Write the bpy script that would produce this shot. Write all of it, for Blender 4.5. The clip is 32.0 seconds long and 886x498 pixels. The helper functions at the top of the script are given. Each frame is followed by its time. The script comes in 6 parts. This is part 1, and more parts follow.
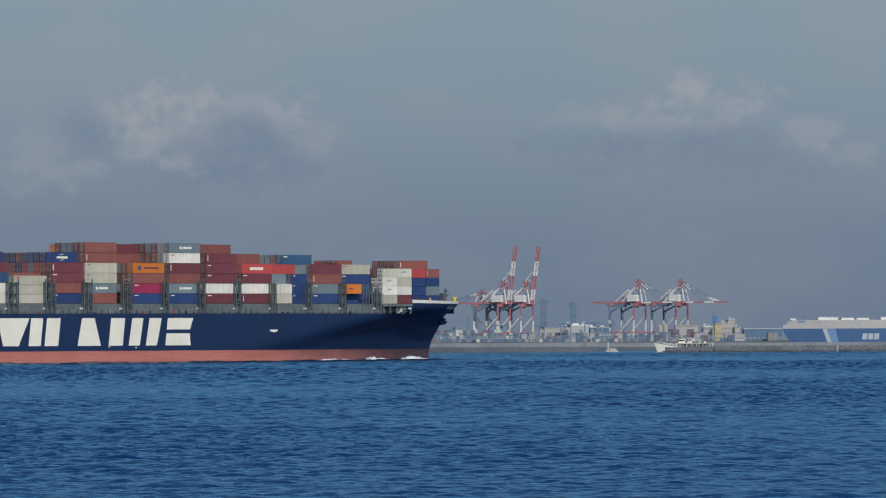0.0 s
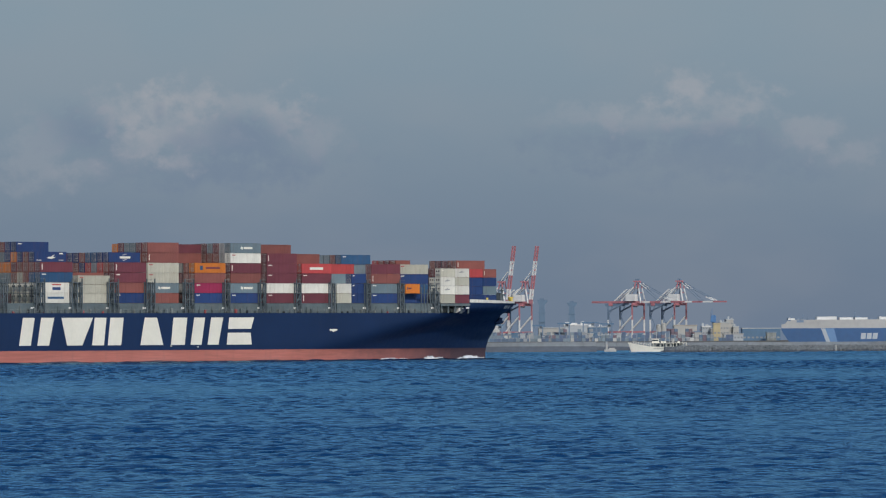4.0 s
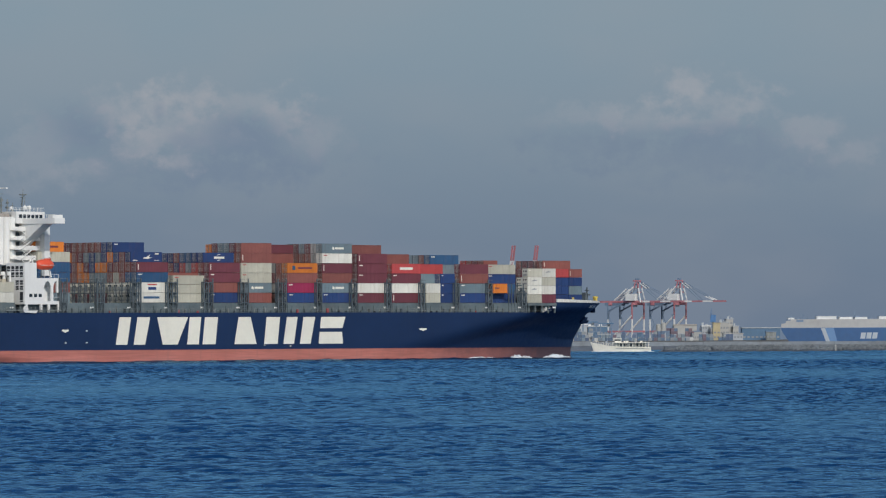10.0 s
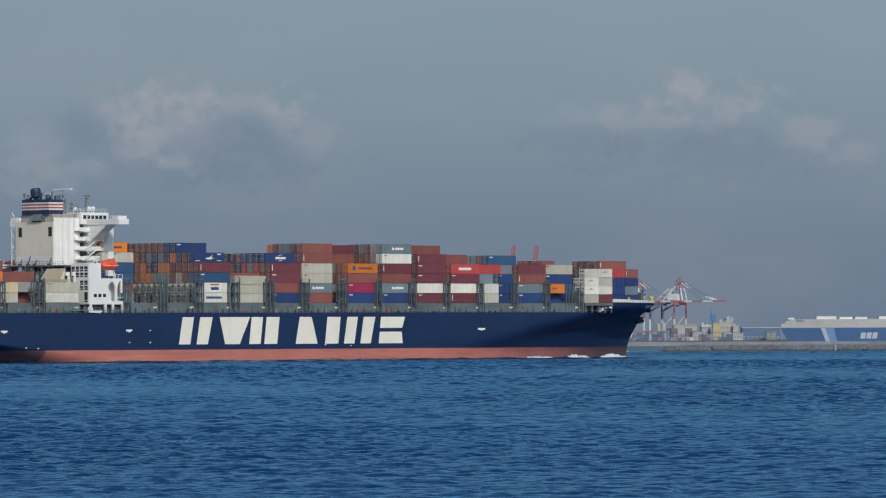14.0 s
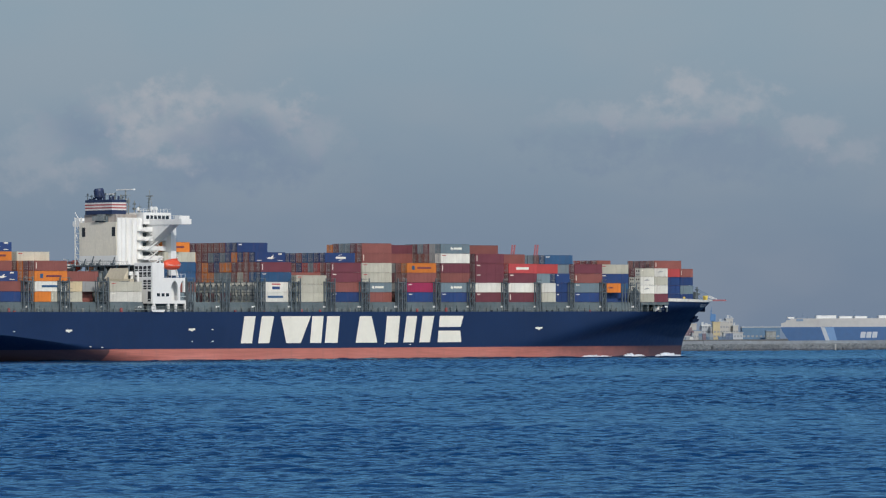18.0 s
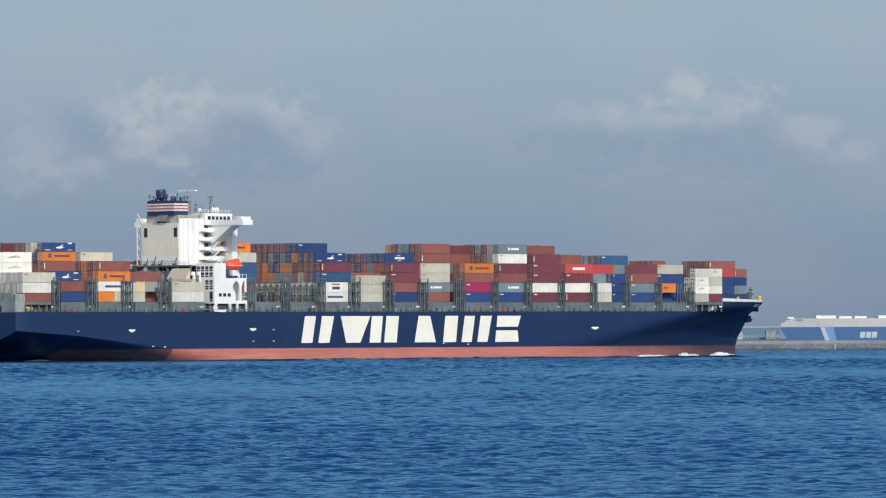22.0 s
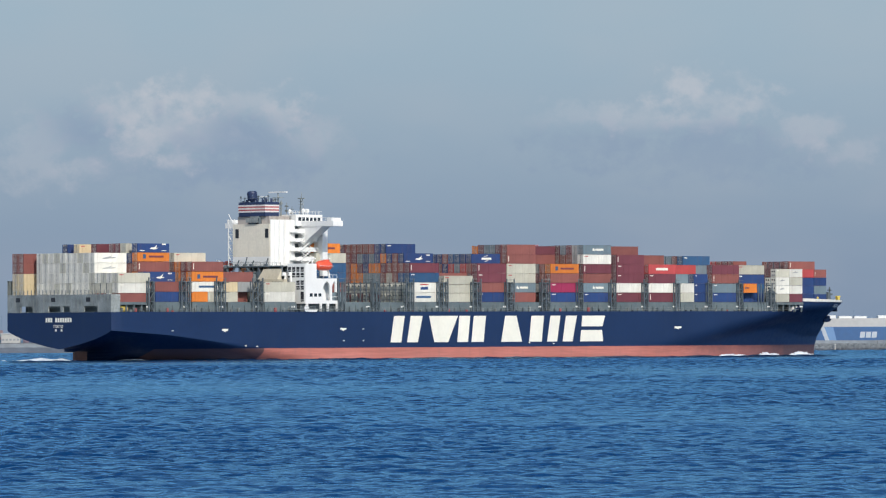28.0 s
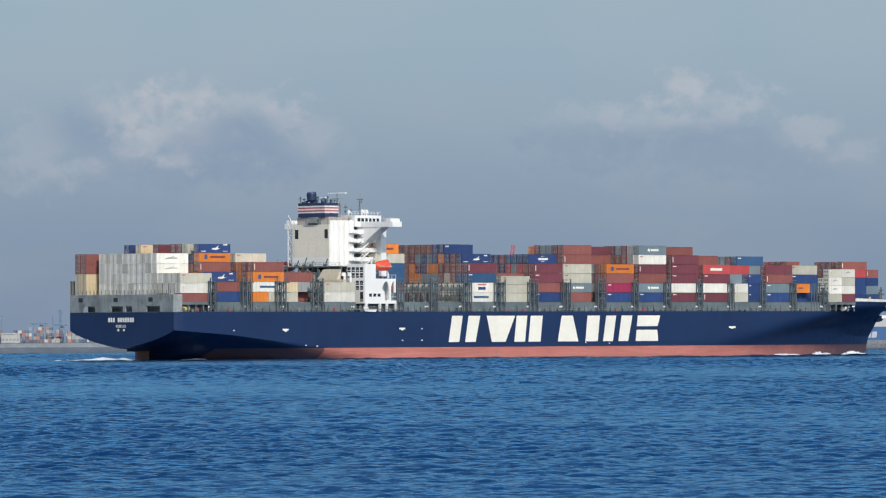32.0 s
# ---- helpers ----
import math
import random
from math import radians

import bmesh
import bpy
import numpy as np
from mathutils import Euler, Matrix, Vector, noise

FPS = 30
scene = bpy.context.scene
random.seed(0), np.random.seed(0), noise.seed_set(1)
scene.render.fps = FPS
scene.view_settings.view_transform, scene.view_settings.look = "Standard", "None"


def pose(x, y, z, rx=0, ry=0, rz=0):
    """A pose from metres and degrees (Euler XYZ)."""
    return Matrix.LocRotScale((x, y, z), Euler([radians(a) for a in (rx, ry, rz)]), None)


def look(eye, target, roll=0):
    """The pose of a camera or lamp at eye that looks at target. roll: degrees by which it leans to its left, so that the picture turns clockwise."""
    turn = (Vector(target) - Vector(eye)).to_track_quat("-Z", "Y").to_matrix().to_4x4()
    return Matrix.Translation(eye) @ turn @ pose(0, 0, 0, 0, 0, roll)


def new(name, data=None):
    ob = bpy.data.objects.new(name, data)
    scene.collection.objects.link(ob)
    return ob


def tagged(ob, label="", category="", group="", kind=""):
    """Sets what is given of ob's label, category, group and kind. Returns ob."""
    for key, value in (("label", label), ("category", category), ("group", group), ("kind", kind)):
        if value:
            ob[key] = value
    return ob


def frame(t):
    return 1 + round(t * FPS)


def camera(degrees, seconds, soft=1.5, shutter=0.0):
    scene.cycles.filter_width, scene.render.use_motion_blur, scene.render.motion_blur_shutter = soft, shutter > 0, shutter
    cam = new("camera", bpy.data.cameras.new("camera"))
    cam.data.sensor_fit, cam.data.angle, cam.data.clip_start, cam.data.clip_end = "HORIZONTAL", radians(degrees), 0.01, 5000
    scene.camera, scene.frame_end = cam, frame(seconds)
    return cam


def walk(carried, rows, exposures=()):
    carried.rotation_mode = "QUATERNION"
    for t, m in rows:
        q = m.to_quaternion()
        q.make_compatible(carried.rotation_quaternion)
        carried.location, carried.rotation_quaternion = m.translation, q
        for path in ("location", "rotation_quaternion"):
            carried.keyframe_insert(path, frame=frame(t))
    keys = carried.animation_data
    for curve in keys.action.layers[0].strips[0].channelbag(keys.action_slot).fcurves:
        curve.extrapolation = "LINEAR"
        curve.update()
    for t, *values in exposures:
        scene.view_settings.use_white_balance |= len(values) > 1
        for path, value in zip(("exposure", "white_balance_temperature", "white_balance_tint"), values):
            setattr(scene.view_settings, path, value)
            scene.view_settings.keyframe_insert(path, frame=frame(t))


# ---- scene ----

# ------------------------------------------------------------------ camera
LENS = 8.0117                      # a long telephoto lens
EYE = 7.03                         # metres above the water, on the shore
F = 784 / math.tan(radians(LENS / 2))
PITCH, LEAN = 0.7892, -0.2634      # degrees up, and the slight lean of the tripod head
cam = camera(LENS, 32.0, soft=1.2)
# seconds, slow creep of the tripod head to the right and down (units of 1/F)
CREEP = [(0, 0, 0), (1, 1.3, 0.1), (3, 2.3, 0.3), (6, 2.9, 1.5), (10, 2.95, 1.5), (14, 3.0, 1.5), (17, 3.1, 2.8), (22, 3.8, 2.9), (32, 4.0, 3.0)]


def aim(dx, dy):
    yaw, pitch = dx / F, radians(PITCH) - dy / F
    return look((0, 0, EYE), (math.sin(yaw) * 1000, 1000, EYE + 1000 * math.tan(pitch)), LEAN)


walk(cam, [(t, aim(dx, dy)) for t, dx, dy in CREEP],
     exposures=[(0, -0.17), (17.0, -0.17), (17.5, -0.08), (18.0, 0.0), (18.6, 0.21), (20, 0.33), (25, 0.36), (27.5, 0.40), (29.2, 0.40), (30, 0.23), (31, 0.18), (32, 0.33)])

# ------------------------------------------------------------------ world, sun
SUN_EL, SUN_AZ = 33.0, 161.0       # degrees; azimuth clockwise from +y
world = bpy.data.worlds.new("sky")
scene.world = world
world.use_nodes = True
wn, wl = world.node_tree.nodes, world.node_tree.links
wn.clear()


def wmath(op, a, b=None, c=None, clamp=False):
    n = wn.new("ShaderNodeMath")
    n.operation, n.use_clamp = op, clamp
    for i, v in enumerate((a, b, c)):
        if v is None:
            continue
        if isinstance(v, (int, float)):
            n.inputs[i].default_value = v
        else:
            wl.new(v, n.inputs[i])
    return n.outputs[0]


def wmix(fac, a, b):
    n = wn.new("ShaderNodeMix")
    n.data_type = "RGBA"
    for sock, v in ((n.inputs[0], fac), (n.inputs[6], a), (n.inputs[7], b)):
        if isinstance(v, tuple):
            sock.default_value = (*v, 1)
        elif isinstance(v, (int, float)):
            sock.default_value = v
        else:
            wl.new(v, sock)
    return n.outputs[2]


def wsmooth(x, lo, hi):
    n = wn.new("ShaderNodeMapRange")
    n.interpolation_type = "SMOOTHSTEP"
    wl.new(x, n.inputs[0])
    n.inputs[1].default_value, n.inputs[2].default_value = lo, hi
    return n.outputs[0]


sky = wn.new("ShaderNodeTexSky")
sky.sky_type, sky.sun_disc = "NISHITA", False
sky.sun_elevation, sky.sun_rotation = radians(SUN_EL), radians(SUN_AZ)
sky.air_density, sky.dust_density = 1.0, 1.5
coord = wn.new("ShaderNodeTexCoord")
sep = wn.new("ShaderNodeSeparateXYZ")
wl.new(coord.outputs["Generated"], sep.inputs[0])
dist = wmath("SQRT", wmath("ADD", wmath("POWER", sep.outputs[0], 2.0), wmath("POWER", sep.outputs[1], 2.0)))
elev = wmath("MULTIPLY", wmath("ARCTAN2", sep.outputs[2], dist), 57.2958)      # degrees above the horizon
azim = wmath("MULTIPLY", wmath("ARCTAN2", sep.outputs[0], sep.outputs[1]), 57.2958)
comb = wn.new("ShaderNodeCombineXYZ")
wl.new(azim, comb.inputs[0])
wl.new(elev, comb.inputs[1])


def wnoise(scale, detail, rough, stretch=1.0, shift=0.0):
    m = wn.new("ShaderNodeMapping")
    wl.new(comb.outputs[0], m.inputs[0])
    m.inputs["Scale"].default_value = (1, stretch, 1)
    m.inputs["Location"].default_value = (shift, shift * 0.7, shift)
    n = wn.new("ShaderNodeTexNoise")
    wl.new(m.outputs[0], n.inputs["Vector"])
    n.inputs["Scale"].default_value, n.inputs["Detail"].default_value, n.inputs["Roughness"].default_value = scale, detail, rough
    return n.outputs["Fac"]


# sea haze up to a few degrees, paler and bluer with height
haze = wmix(wsmooth(elev, -0.1, 3.2), (0.168, 0.223, 0.310), (0.262, 0.348, 0.418))
haze = wmix(wsmooth(wnoise(0.55, 3, 0.5, 2.2, 4.0), 0.35, 0.75), haze, wmix(0.16, haze, (0.36, 0.37, 0.40)))
puff = wnoise(2.3, 6, 0.6, 1.25, 1.3)
fine = wnoise(6.0, 4, 0.55, 1.15, 7.7)


def heap(px, py, rx, ry):
    """How far inside a heap of cumulus: centre and radii in degrees, edges broken by noise."""
    du = wmath("DIVIDE", wmath("SUBTRACT", azim, px), rx)
    dv = wmath("DIVIDE", wmath("SUBTRACT", elev, py), ry)
    r = wmath("SQRT", wmath("ADD", wmath("POWER", du, 2.0), wmath("POWER", dv, 2.0)))
    return wmath("SUBTRACT", wmath("ADD", wmath("MULTIPLY", puff, 1.3), wmath("MULTIPLY", fine, 1.25)), wmath("MULTIPLY", r, 0.62))


# blue-grey undersides, then the pale tops that the sun still reaches
for px, py, rx, ry, k in ((-1.76, 1.72, 0.75, 0.36, 0.50), (-3.19, 1.84, 0.42, 0.28, 0.45), (-2.1, 1.5, 1.1, 0.2, 0.40), (2.42, 1.62, 1.3, 0.26, 0.42), (1.35, 1.72, 0.7, 0.22, 0.28)):
    haze = wmix(wmath("MULTIPLY", wsmooth(heap(px, py, rx, ry), 0.45, 1.15), k), haze, (0.185, 0.247, 0.345))
for px, py, rx, ry, k in ((-2.48, 1.92, 0.62, 0.36, 0.30), (-2.27, 2.15, 0.28, 0.26, 0.42), (-1.68, 2.12, 0.52, 0.16, 0.32), (-1.43, 2.0, 0.24, 0.24, 0.36), (-2.86, 2.03, 0.40, 0.28, 0.36),
                          (-2.72, 1.76, 0.36, 0.28, 0.24), (-2.40, 1.58, 0.30, 0.13, 0.34), (-3.65, 1.63, 0.48, 0.38, 0.24), (-3.23, 1.54, 0.30, 0.15, 0.22), (-1.15, 1.80, 0.34, 0.22, 0.28),
                          (2.26, 2.25, 0.30, 0.20, 0.40), (2.42, 2.10, 0.58, 0.26, 0.32), (2.86, 2.06, 0.26, 0.15, 0.26), (1.83, 1.97, 0.50, 0.18, 0.24), (1.30, 1.98, 0.55, 0.16, 0.20), (3.33, 1.81, 0.36, 0.22, 0.34), (3.72, 1.64, 0.36, 0.15, 0.26)):
    haze = wmix(wmath("MULTIPLY", wsmooth(heap(px, py, rx, ry), 0.55, 1.22), k * 0.85), haze, (0.445, 0.445, 0.475))
for px, py, rx, ry, k in ((-1.76, 1.80, 0.40, 0.22, 0.45), (-3.19, 1.85, 0.30, 0.18, 0.34), (-2.35, 1.75, 0.16, 0.10, 0.30), (-2.55, 2.02, 0.07, 0.12, 0.30), (2.5, 1.78, 0.6, 0.13, 0.26)):
    haze = wmix(wmath("MULTIPLY", wsmooth(heap(px, py, rx, ry), 0.60, 1.18), k), haze, (0.195, 0.258, 0.355))
bg_sky, bg_low = wn.new("ShaderNodeBackground"), wn.new("ShaderNodeBackground")
wl.new(sky.outputs[0], bg_sky.inputs[0])
bg_sky.inputs[1].default_value = 0.115
wl.new(haze, bg_low.inputs[0])
bg_low.inputs[1].default_value = 1.0
mixw = wn.new("ShaderNodeMixShader")
wl.new(wsmooth(elev, 3.4, 9.0), mixw.inputs[0])
wl.new(bg_low.outputs[0], mixw.inputs[1])
wl.new(bg_sky.outputs[0], mixw.inputs[2])
outw = wn.new("ShaderNodeOutputWorld")
wl.new(mixw.outputs[0], outw.inputs[0])

sun = new("sun", bpy.data.lights.new("sun", "SUN"))
sun.data.energy, sun.data.angle, sun.data.color = 2.4, radians(0.5), (1.0, 0.965, 0.92)
az, el = radians(SUN_AZ), radians(SUN_EL)
sun.matrix_world = look((math.sin(az) * math.cos(el) * 100, math.cos(az) * math.cos(el) * 100, math.sin(el) * 100), (0, 0, 0))


# ------------------------------------------------------------------ materials
def material(name, colour, rough=0.6, metal=0.0, spots=0.12, scale=1.0, grime=0.0, grime_colour=(0.10, 0.06, 0.04), vary=0.0, island=False, bump=0.0, stretch=(1, 1, 1)):
    """Paint, concrete and the like: base colour with large stains and fine grain, streaks of grime, and fine relief."""
    m = bpy.data.materials.new(name)
    m.use_nodes = True
    n, l = m.node_tree.nodes, m.node_tree.links
    b = n["Principled BSDF"]
    b.inputs["Roughness"].default_value, b.inputs["Metallic"].default_value = rough, metal
    tc = n.new("ShaderNodeTexCoord")
    mp = n.new("ShaderNodeMapping")
    mp.inputs["Scale"].default_value = stretch
    l.new(tc.outputs["Object"], mp.inputs[0])

    def noise_tex(sc, det):
        t = n.new("ShaderNodeTexNoise")
        t.inputs["Scale"].default_value, t.inputs["Detail"].default_value = sc, det
        l.new(mp.outputs[0], t.inputs["Vector"])
        return t.outputs["Fac"]

    def mix(kind, fac, a, c):
        x = n.new("ShaderNodeMix")
        x.data_type, x.blend_type = "RGBA", kind
        for sock, v in ((x.inputs[0], fac), (x.inputs[6], a), (x.inputs[7], c)):
            if isinstance(v, tuple):
                sock.default_value = (*v, 1)
            elif isinstance(v, float):
                sock.default_value = v
            else:
                l.new(v, sock)
        return x.outputs[2]

    def span(x, lo, hi, a, c):
        r = n.new("ShaderNodeMapRange")
        l.new(x, r.inputs[0])
        r.inputs[1].default_value, r.inputs[2].default_value, r.inputs[3].default_value, r.inputs[4].default_value = lo, hi, a, c
        return r.outputs[0]

    big, small = noise_tex(0.25 * scale, 4), noise_tex(3.0 * scale, 5)
    v1 = span(big, 0.3, 0.7, 1 - spots, 1 + spots)
    v2 = span(small, 0.3, 0.7, 1 - spots * 0.7, 1 + spots * 0.7)
    mul = n.new("ShaderNodeMath")
    mul.operation = "MULTIPLY"
    l.new(v1, mul.inputs[0])
    l.new(v2, mul.inputs[1])
    val = mul.outputs[0]
    if vary:
        if island:
            src = n.new("ShaderNodeNewGeometry").outputs["Random Per Island"]
        else:
            src = n.new("ShaderNodeObjectInfo").outputs["Random"]
        k = n.new("ShaderNodeMath")
        k.operation = "MULTIPLY"
        l.new(span(src, 0.0, 1.0, 1 - vary, 1 + vary), k.inputs[0])
        l.new(val, k.inputs[1])
        val = k.outputs[0]
    hsv = n.new("ShaderNodeHueSaturation")
    hsv.inputs["Color"].default_value = (*colour, 1)
    l.new(val, hsv.inputs["Value"])
    col = hsv.outputs[0]
    if grime:
        g = n.new("ShaderNodeTexNoise")
        gm = n.new("ShaderNodeMapping")
        gm.inputs["Scale"].default_value = (1.3 * scale, 1.3 * scale, 0.16 * scale)
        l.new(tc.outputs["Object"], gm.inputs[0])
        l.new(gm.outputs[0], g.inputs["Vector"])
        g.inputs["Scale"].default_value, g.inputs["Detail"].default_value = 1.0, 6
        col = mix("MIX", span(g.outputs["Fac"], 0.52, 0.8, 0.0, grime), col, grime_colour)
    l.new(col, b.inputs["Base Color"])
    l.new(span(small, 0.2, 0.8, max(0.05, rough - 0.1), min(1.0, rough + 0.1)), b.inputs["Roughness"])
    if bump:
        bp = n.new("ShaderNodeBump")
        bp.inputs["Strength"].default_value, bp.inputs["Distance"].default_value = 0.6, bump
        l.new(small, bp.inputs["Height"])
        l.new(bp.outputs[0], b.inputs["Normal"])
    return m


RUST = (0.13, 0.055, 0.03)
PAINT = {   # container paints
    "brown": (0.228, 0.080, 0.067), "maroon": (0.150, 0.041, 0.054), "orange": (0.62, 0.19, 0.03), "blue": (0.020, 0.050, 0.155),
    "slate": (0.16, 0.22, 0.25), "beige": (0.47, 0.455, 0.37), "white": (0.68, 0.665, 0.59), "red": (0.43, 0.064, 0.063),
    "magenta": (0.34, 0.03, 0.09), "navy": (0.03, 0.09, 0.19), "tan": (0.55, 0.45, 0.28), "grey": (0.33, 0.34, 0.33)}
BOX = {k: material(k + "_container_paint", c, 0.55, 0, 0.10, 1.0, 0.30, RUST, vary=0.14) for k, c in PAINT.items()}
BOXI = {k: material(k + "_stacked_paint", c, 0.55, 0, 0.10, 1.0, 0.30, RUST, vary=0.16, island=True) for k, c in PAINT.items()}
M_NAVY = material("navy_hull_paint", (0.0095, 0.0265, 0.078), 0.5, 0, 0.10, 0.25, 0.18, (0.026, 0.042, 0.085))
M_BOOT = material("red_antifouling", (0.46, 0.16, 0.125), 0.6, 0, 0.22, 0.8, 0.45, (0.28, 0.13, 0.11), stretch=(0.06, 1, 1.3))
M_NAVY.node_tree.nodes["Principled BSDF"].inputs["Specular IOR Level"].default_value = 0.3


def stem_shade(m, lo, hi, tint):
    """Bow shade put into the paint: darkens along the hull from lo to hi, with a ragged edge."""
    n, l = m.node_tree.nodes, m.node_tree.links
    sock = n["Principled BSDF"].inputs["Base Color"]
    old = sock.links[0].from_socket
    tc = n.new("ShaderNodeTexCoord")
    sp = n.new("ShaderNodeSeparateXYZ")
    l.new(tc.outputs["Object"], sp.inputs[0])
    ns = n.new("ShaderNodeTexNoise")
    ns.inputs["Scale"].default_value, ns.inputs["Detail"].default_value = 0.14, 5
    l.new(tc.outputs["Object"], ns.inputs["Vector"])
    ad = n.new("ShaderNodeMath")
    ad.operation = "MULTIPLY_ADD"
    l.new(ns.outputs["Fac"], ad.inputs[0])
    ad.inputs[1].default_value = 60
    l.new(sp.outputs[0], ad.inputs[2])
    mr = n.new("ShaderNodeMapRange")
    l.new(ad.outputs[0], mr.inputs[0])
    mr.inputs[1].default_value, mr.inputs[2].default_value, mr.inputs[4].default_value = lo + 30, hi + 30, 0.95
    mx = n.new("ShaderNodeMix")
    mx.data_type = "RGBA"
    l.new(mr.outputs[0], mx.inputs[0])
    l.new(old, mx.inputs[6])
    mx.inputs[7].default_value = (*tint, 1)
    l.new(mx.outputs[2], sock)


# the bow's shade on the boot-top, mixed in as a dark tint toward the stem
stem_shade(M_BOOT, 216, 290, (0.055, 0.035, 0.046))
# boot-top below the stern undercut, whose shade is put into this darker red
M_BOOTAFT = material("shaded_aft_antifouling", (0.135, 0.072, 0.075), 0.55, 0, 0.25, 0.8, 0.5, (0.12, 0.075, 0.075), stretch=(0.06, 1, 1.3))
M_WHITE = material("white_ship_paint", (0.75, 0.75, 0.72), 0.45, 0, 0.04, 0.6, 0.14, (0.42, 0.36, 0.28))
M_LETTER = material("cream_white_mark_paint", (0.77, 0.745, 0.64), 0.5, 0, 0.04, 0.4, 0.06, (0.5, 0.48, 0.42))
M_CASING = material("sooty_beige_paint", (0.74, 0.69, 0.57), 0.6, 0, 0.08, 0.4, 0.35, (0.26, 0.24, 0.20))
M_DECK = material("grey_green_deck_steel", (0.102, 0.132, 0.142), 0.6, 0, 0.22, 0.6, 0.4, (0.22, 0.21, 0.19))
M_LASH = material("dark_grey_lashing_steel", (0.092, 0.117, 0.132), 0.6, 0, 0.2, 1.0, 0.3, (0.16, 0.12, 0.09))
M_BULW = material("weathered_grey_bulwark", (0.185, 0.208, 0.205), 0.65, 0, 0.38, 0.9, 0.75, (0.38, 0.37, 0.32))
M_DARK = material("shadowed_opening", (0.02, 0.024, 0.03), 0.7)
M_ROD = material("galvanised_rods", (0.45, 0.44, 0.42), 0.5, 0.3, 0.1)
M_RODL = material("pale_rods", (0.50, 0.50, 0.48), 0.5, 0.1, 0.1)
M_LIFE = material("orange_red_lifeboat", (0.70, 0.09, 0.04), 0.35, 0, 0.05, 1.0)
M_FRED = material("dull_funnel_red", (0.38, 0.08, 0.08), 0.6, 0, 0.15, 1.0, 0.4, (0.1, 0.07, 0.06))
M_FWHITE = material("sooted_funnel_white", (0.66, 0.63, 0.60), 0.6, 0, 0.12, 1.0, 0.4, (0.2, 0.18, 0.16))
M_BLUEST = material("navy_stripe_paint", (0.018, 0.032, 0.085), 0.5, 0, 0.1, 1.0, 0.4, (0.06, 0.06, 0.06))
M_GLASS = material("dark_window_glass", (0.02, 0.03, 0.04), 0.08)
M_YELLOW = material("yellow_deck_paint", (0.66, 0.50, 0.10), 0.5, 0, 0.08)
M_FOAM = material("white_foam", (0.62, 0.67, 0.72), 0.9, 0, 0.2, 1.0, 0.85, (0.05, 0.15, 0.28), bump=0.15)

M_SOOT = material("sooty_brown_grey_paint", (0.42, 0.38, 0.34), 0.65, 0, 0.15, 0.8, 0.6, (0.16, 0.13, 0.11))
M_TAN = material("tan_vent_paint", (0.50, 0.45, 0.34), 0.6, 0, 0.1, 0.6, 0.2, RUST)


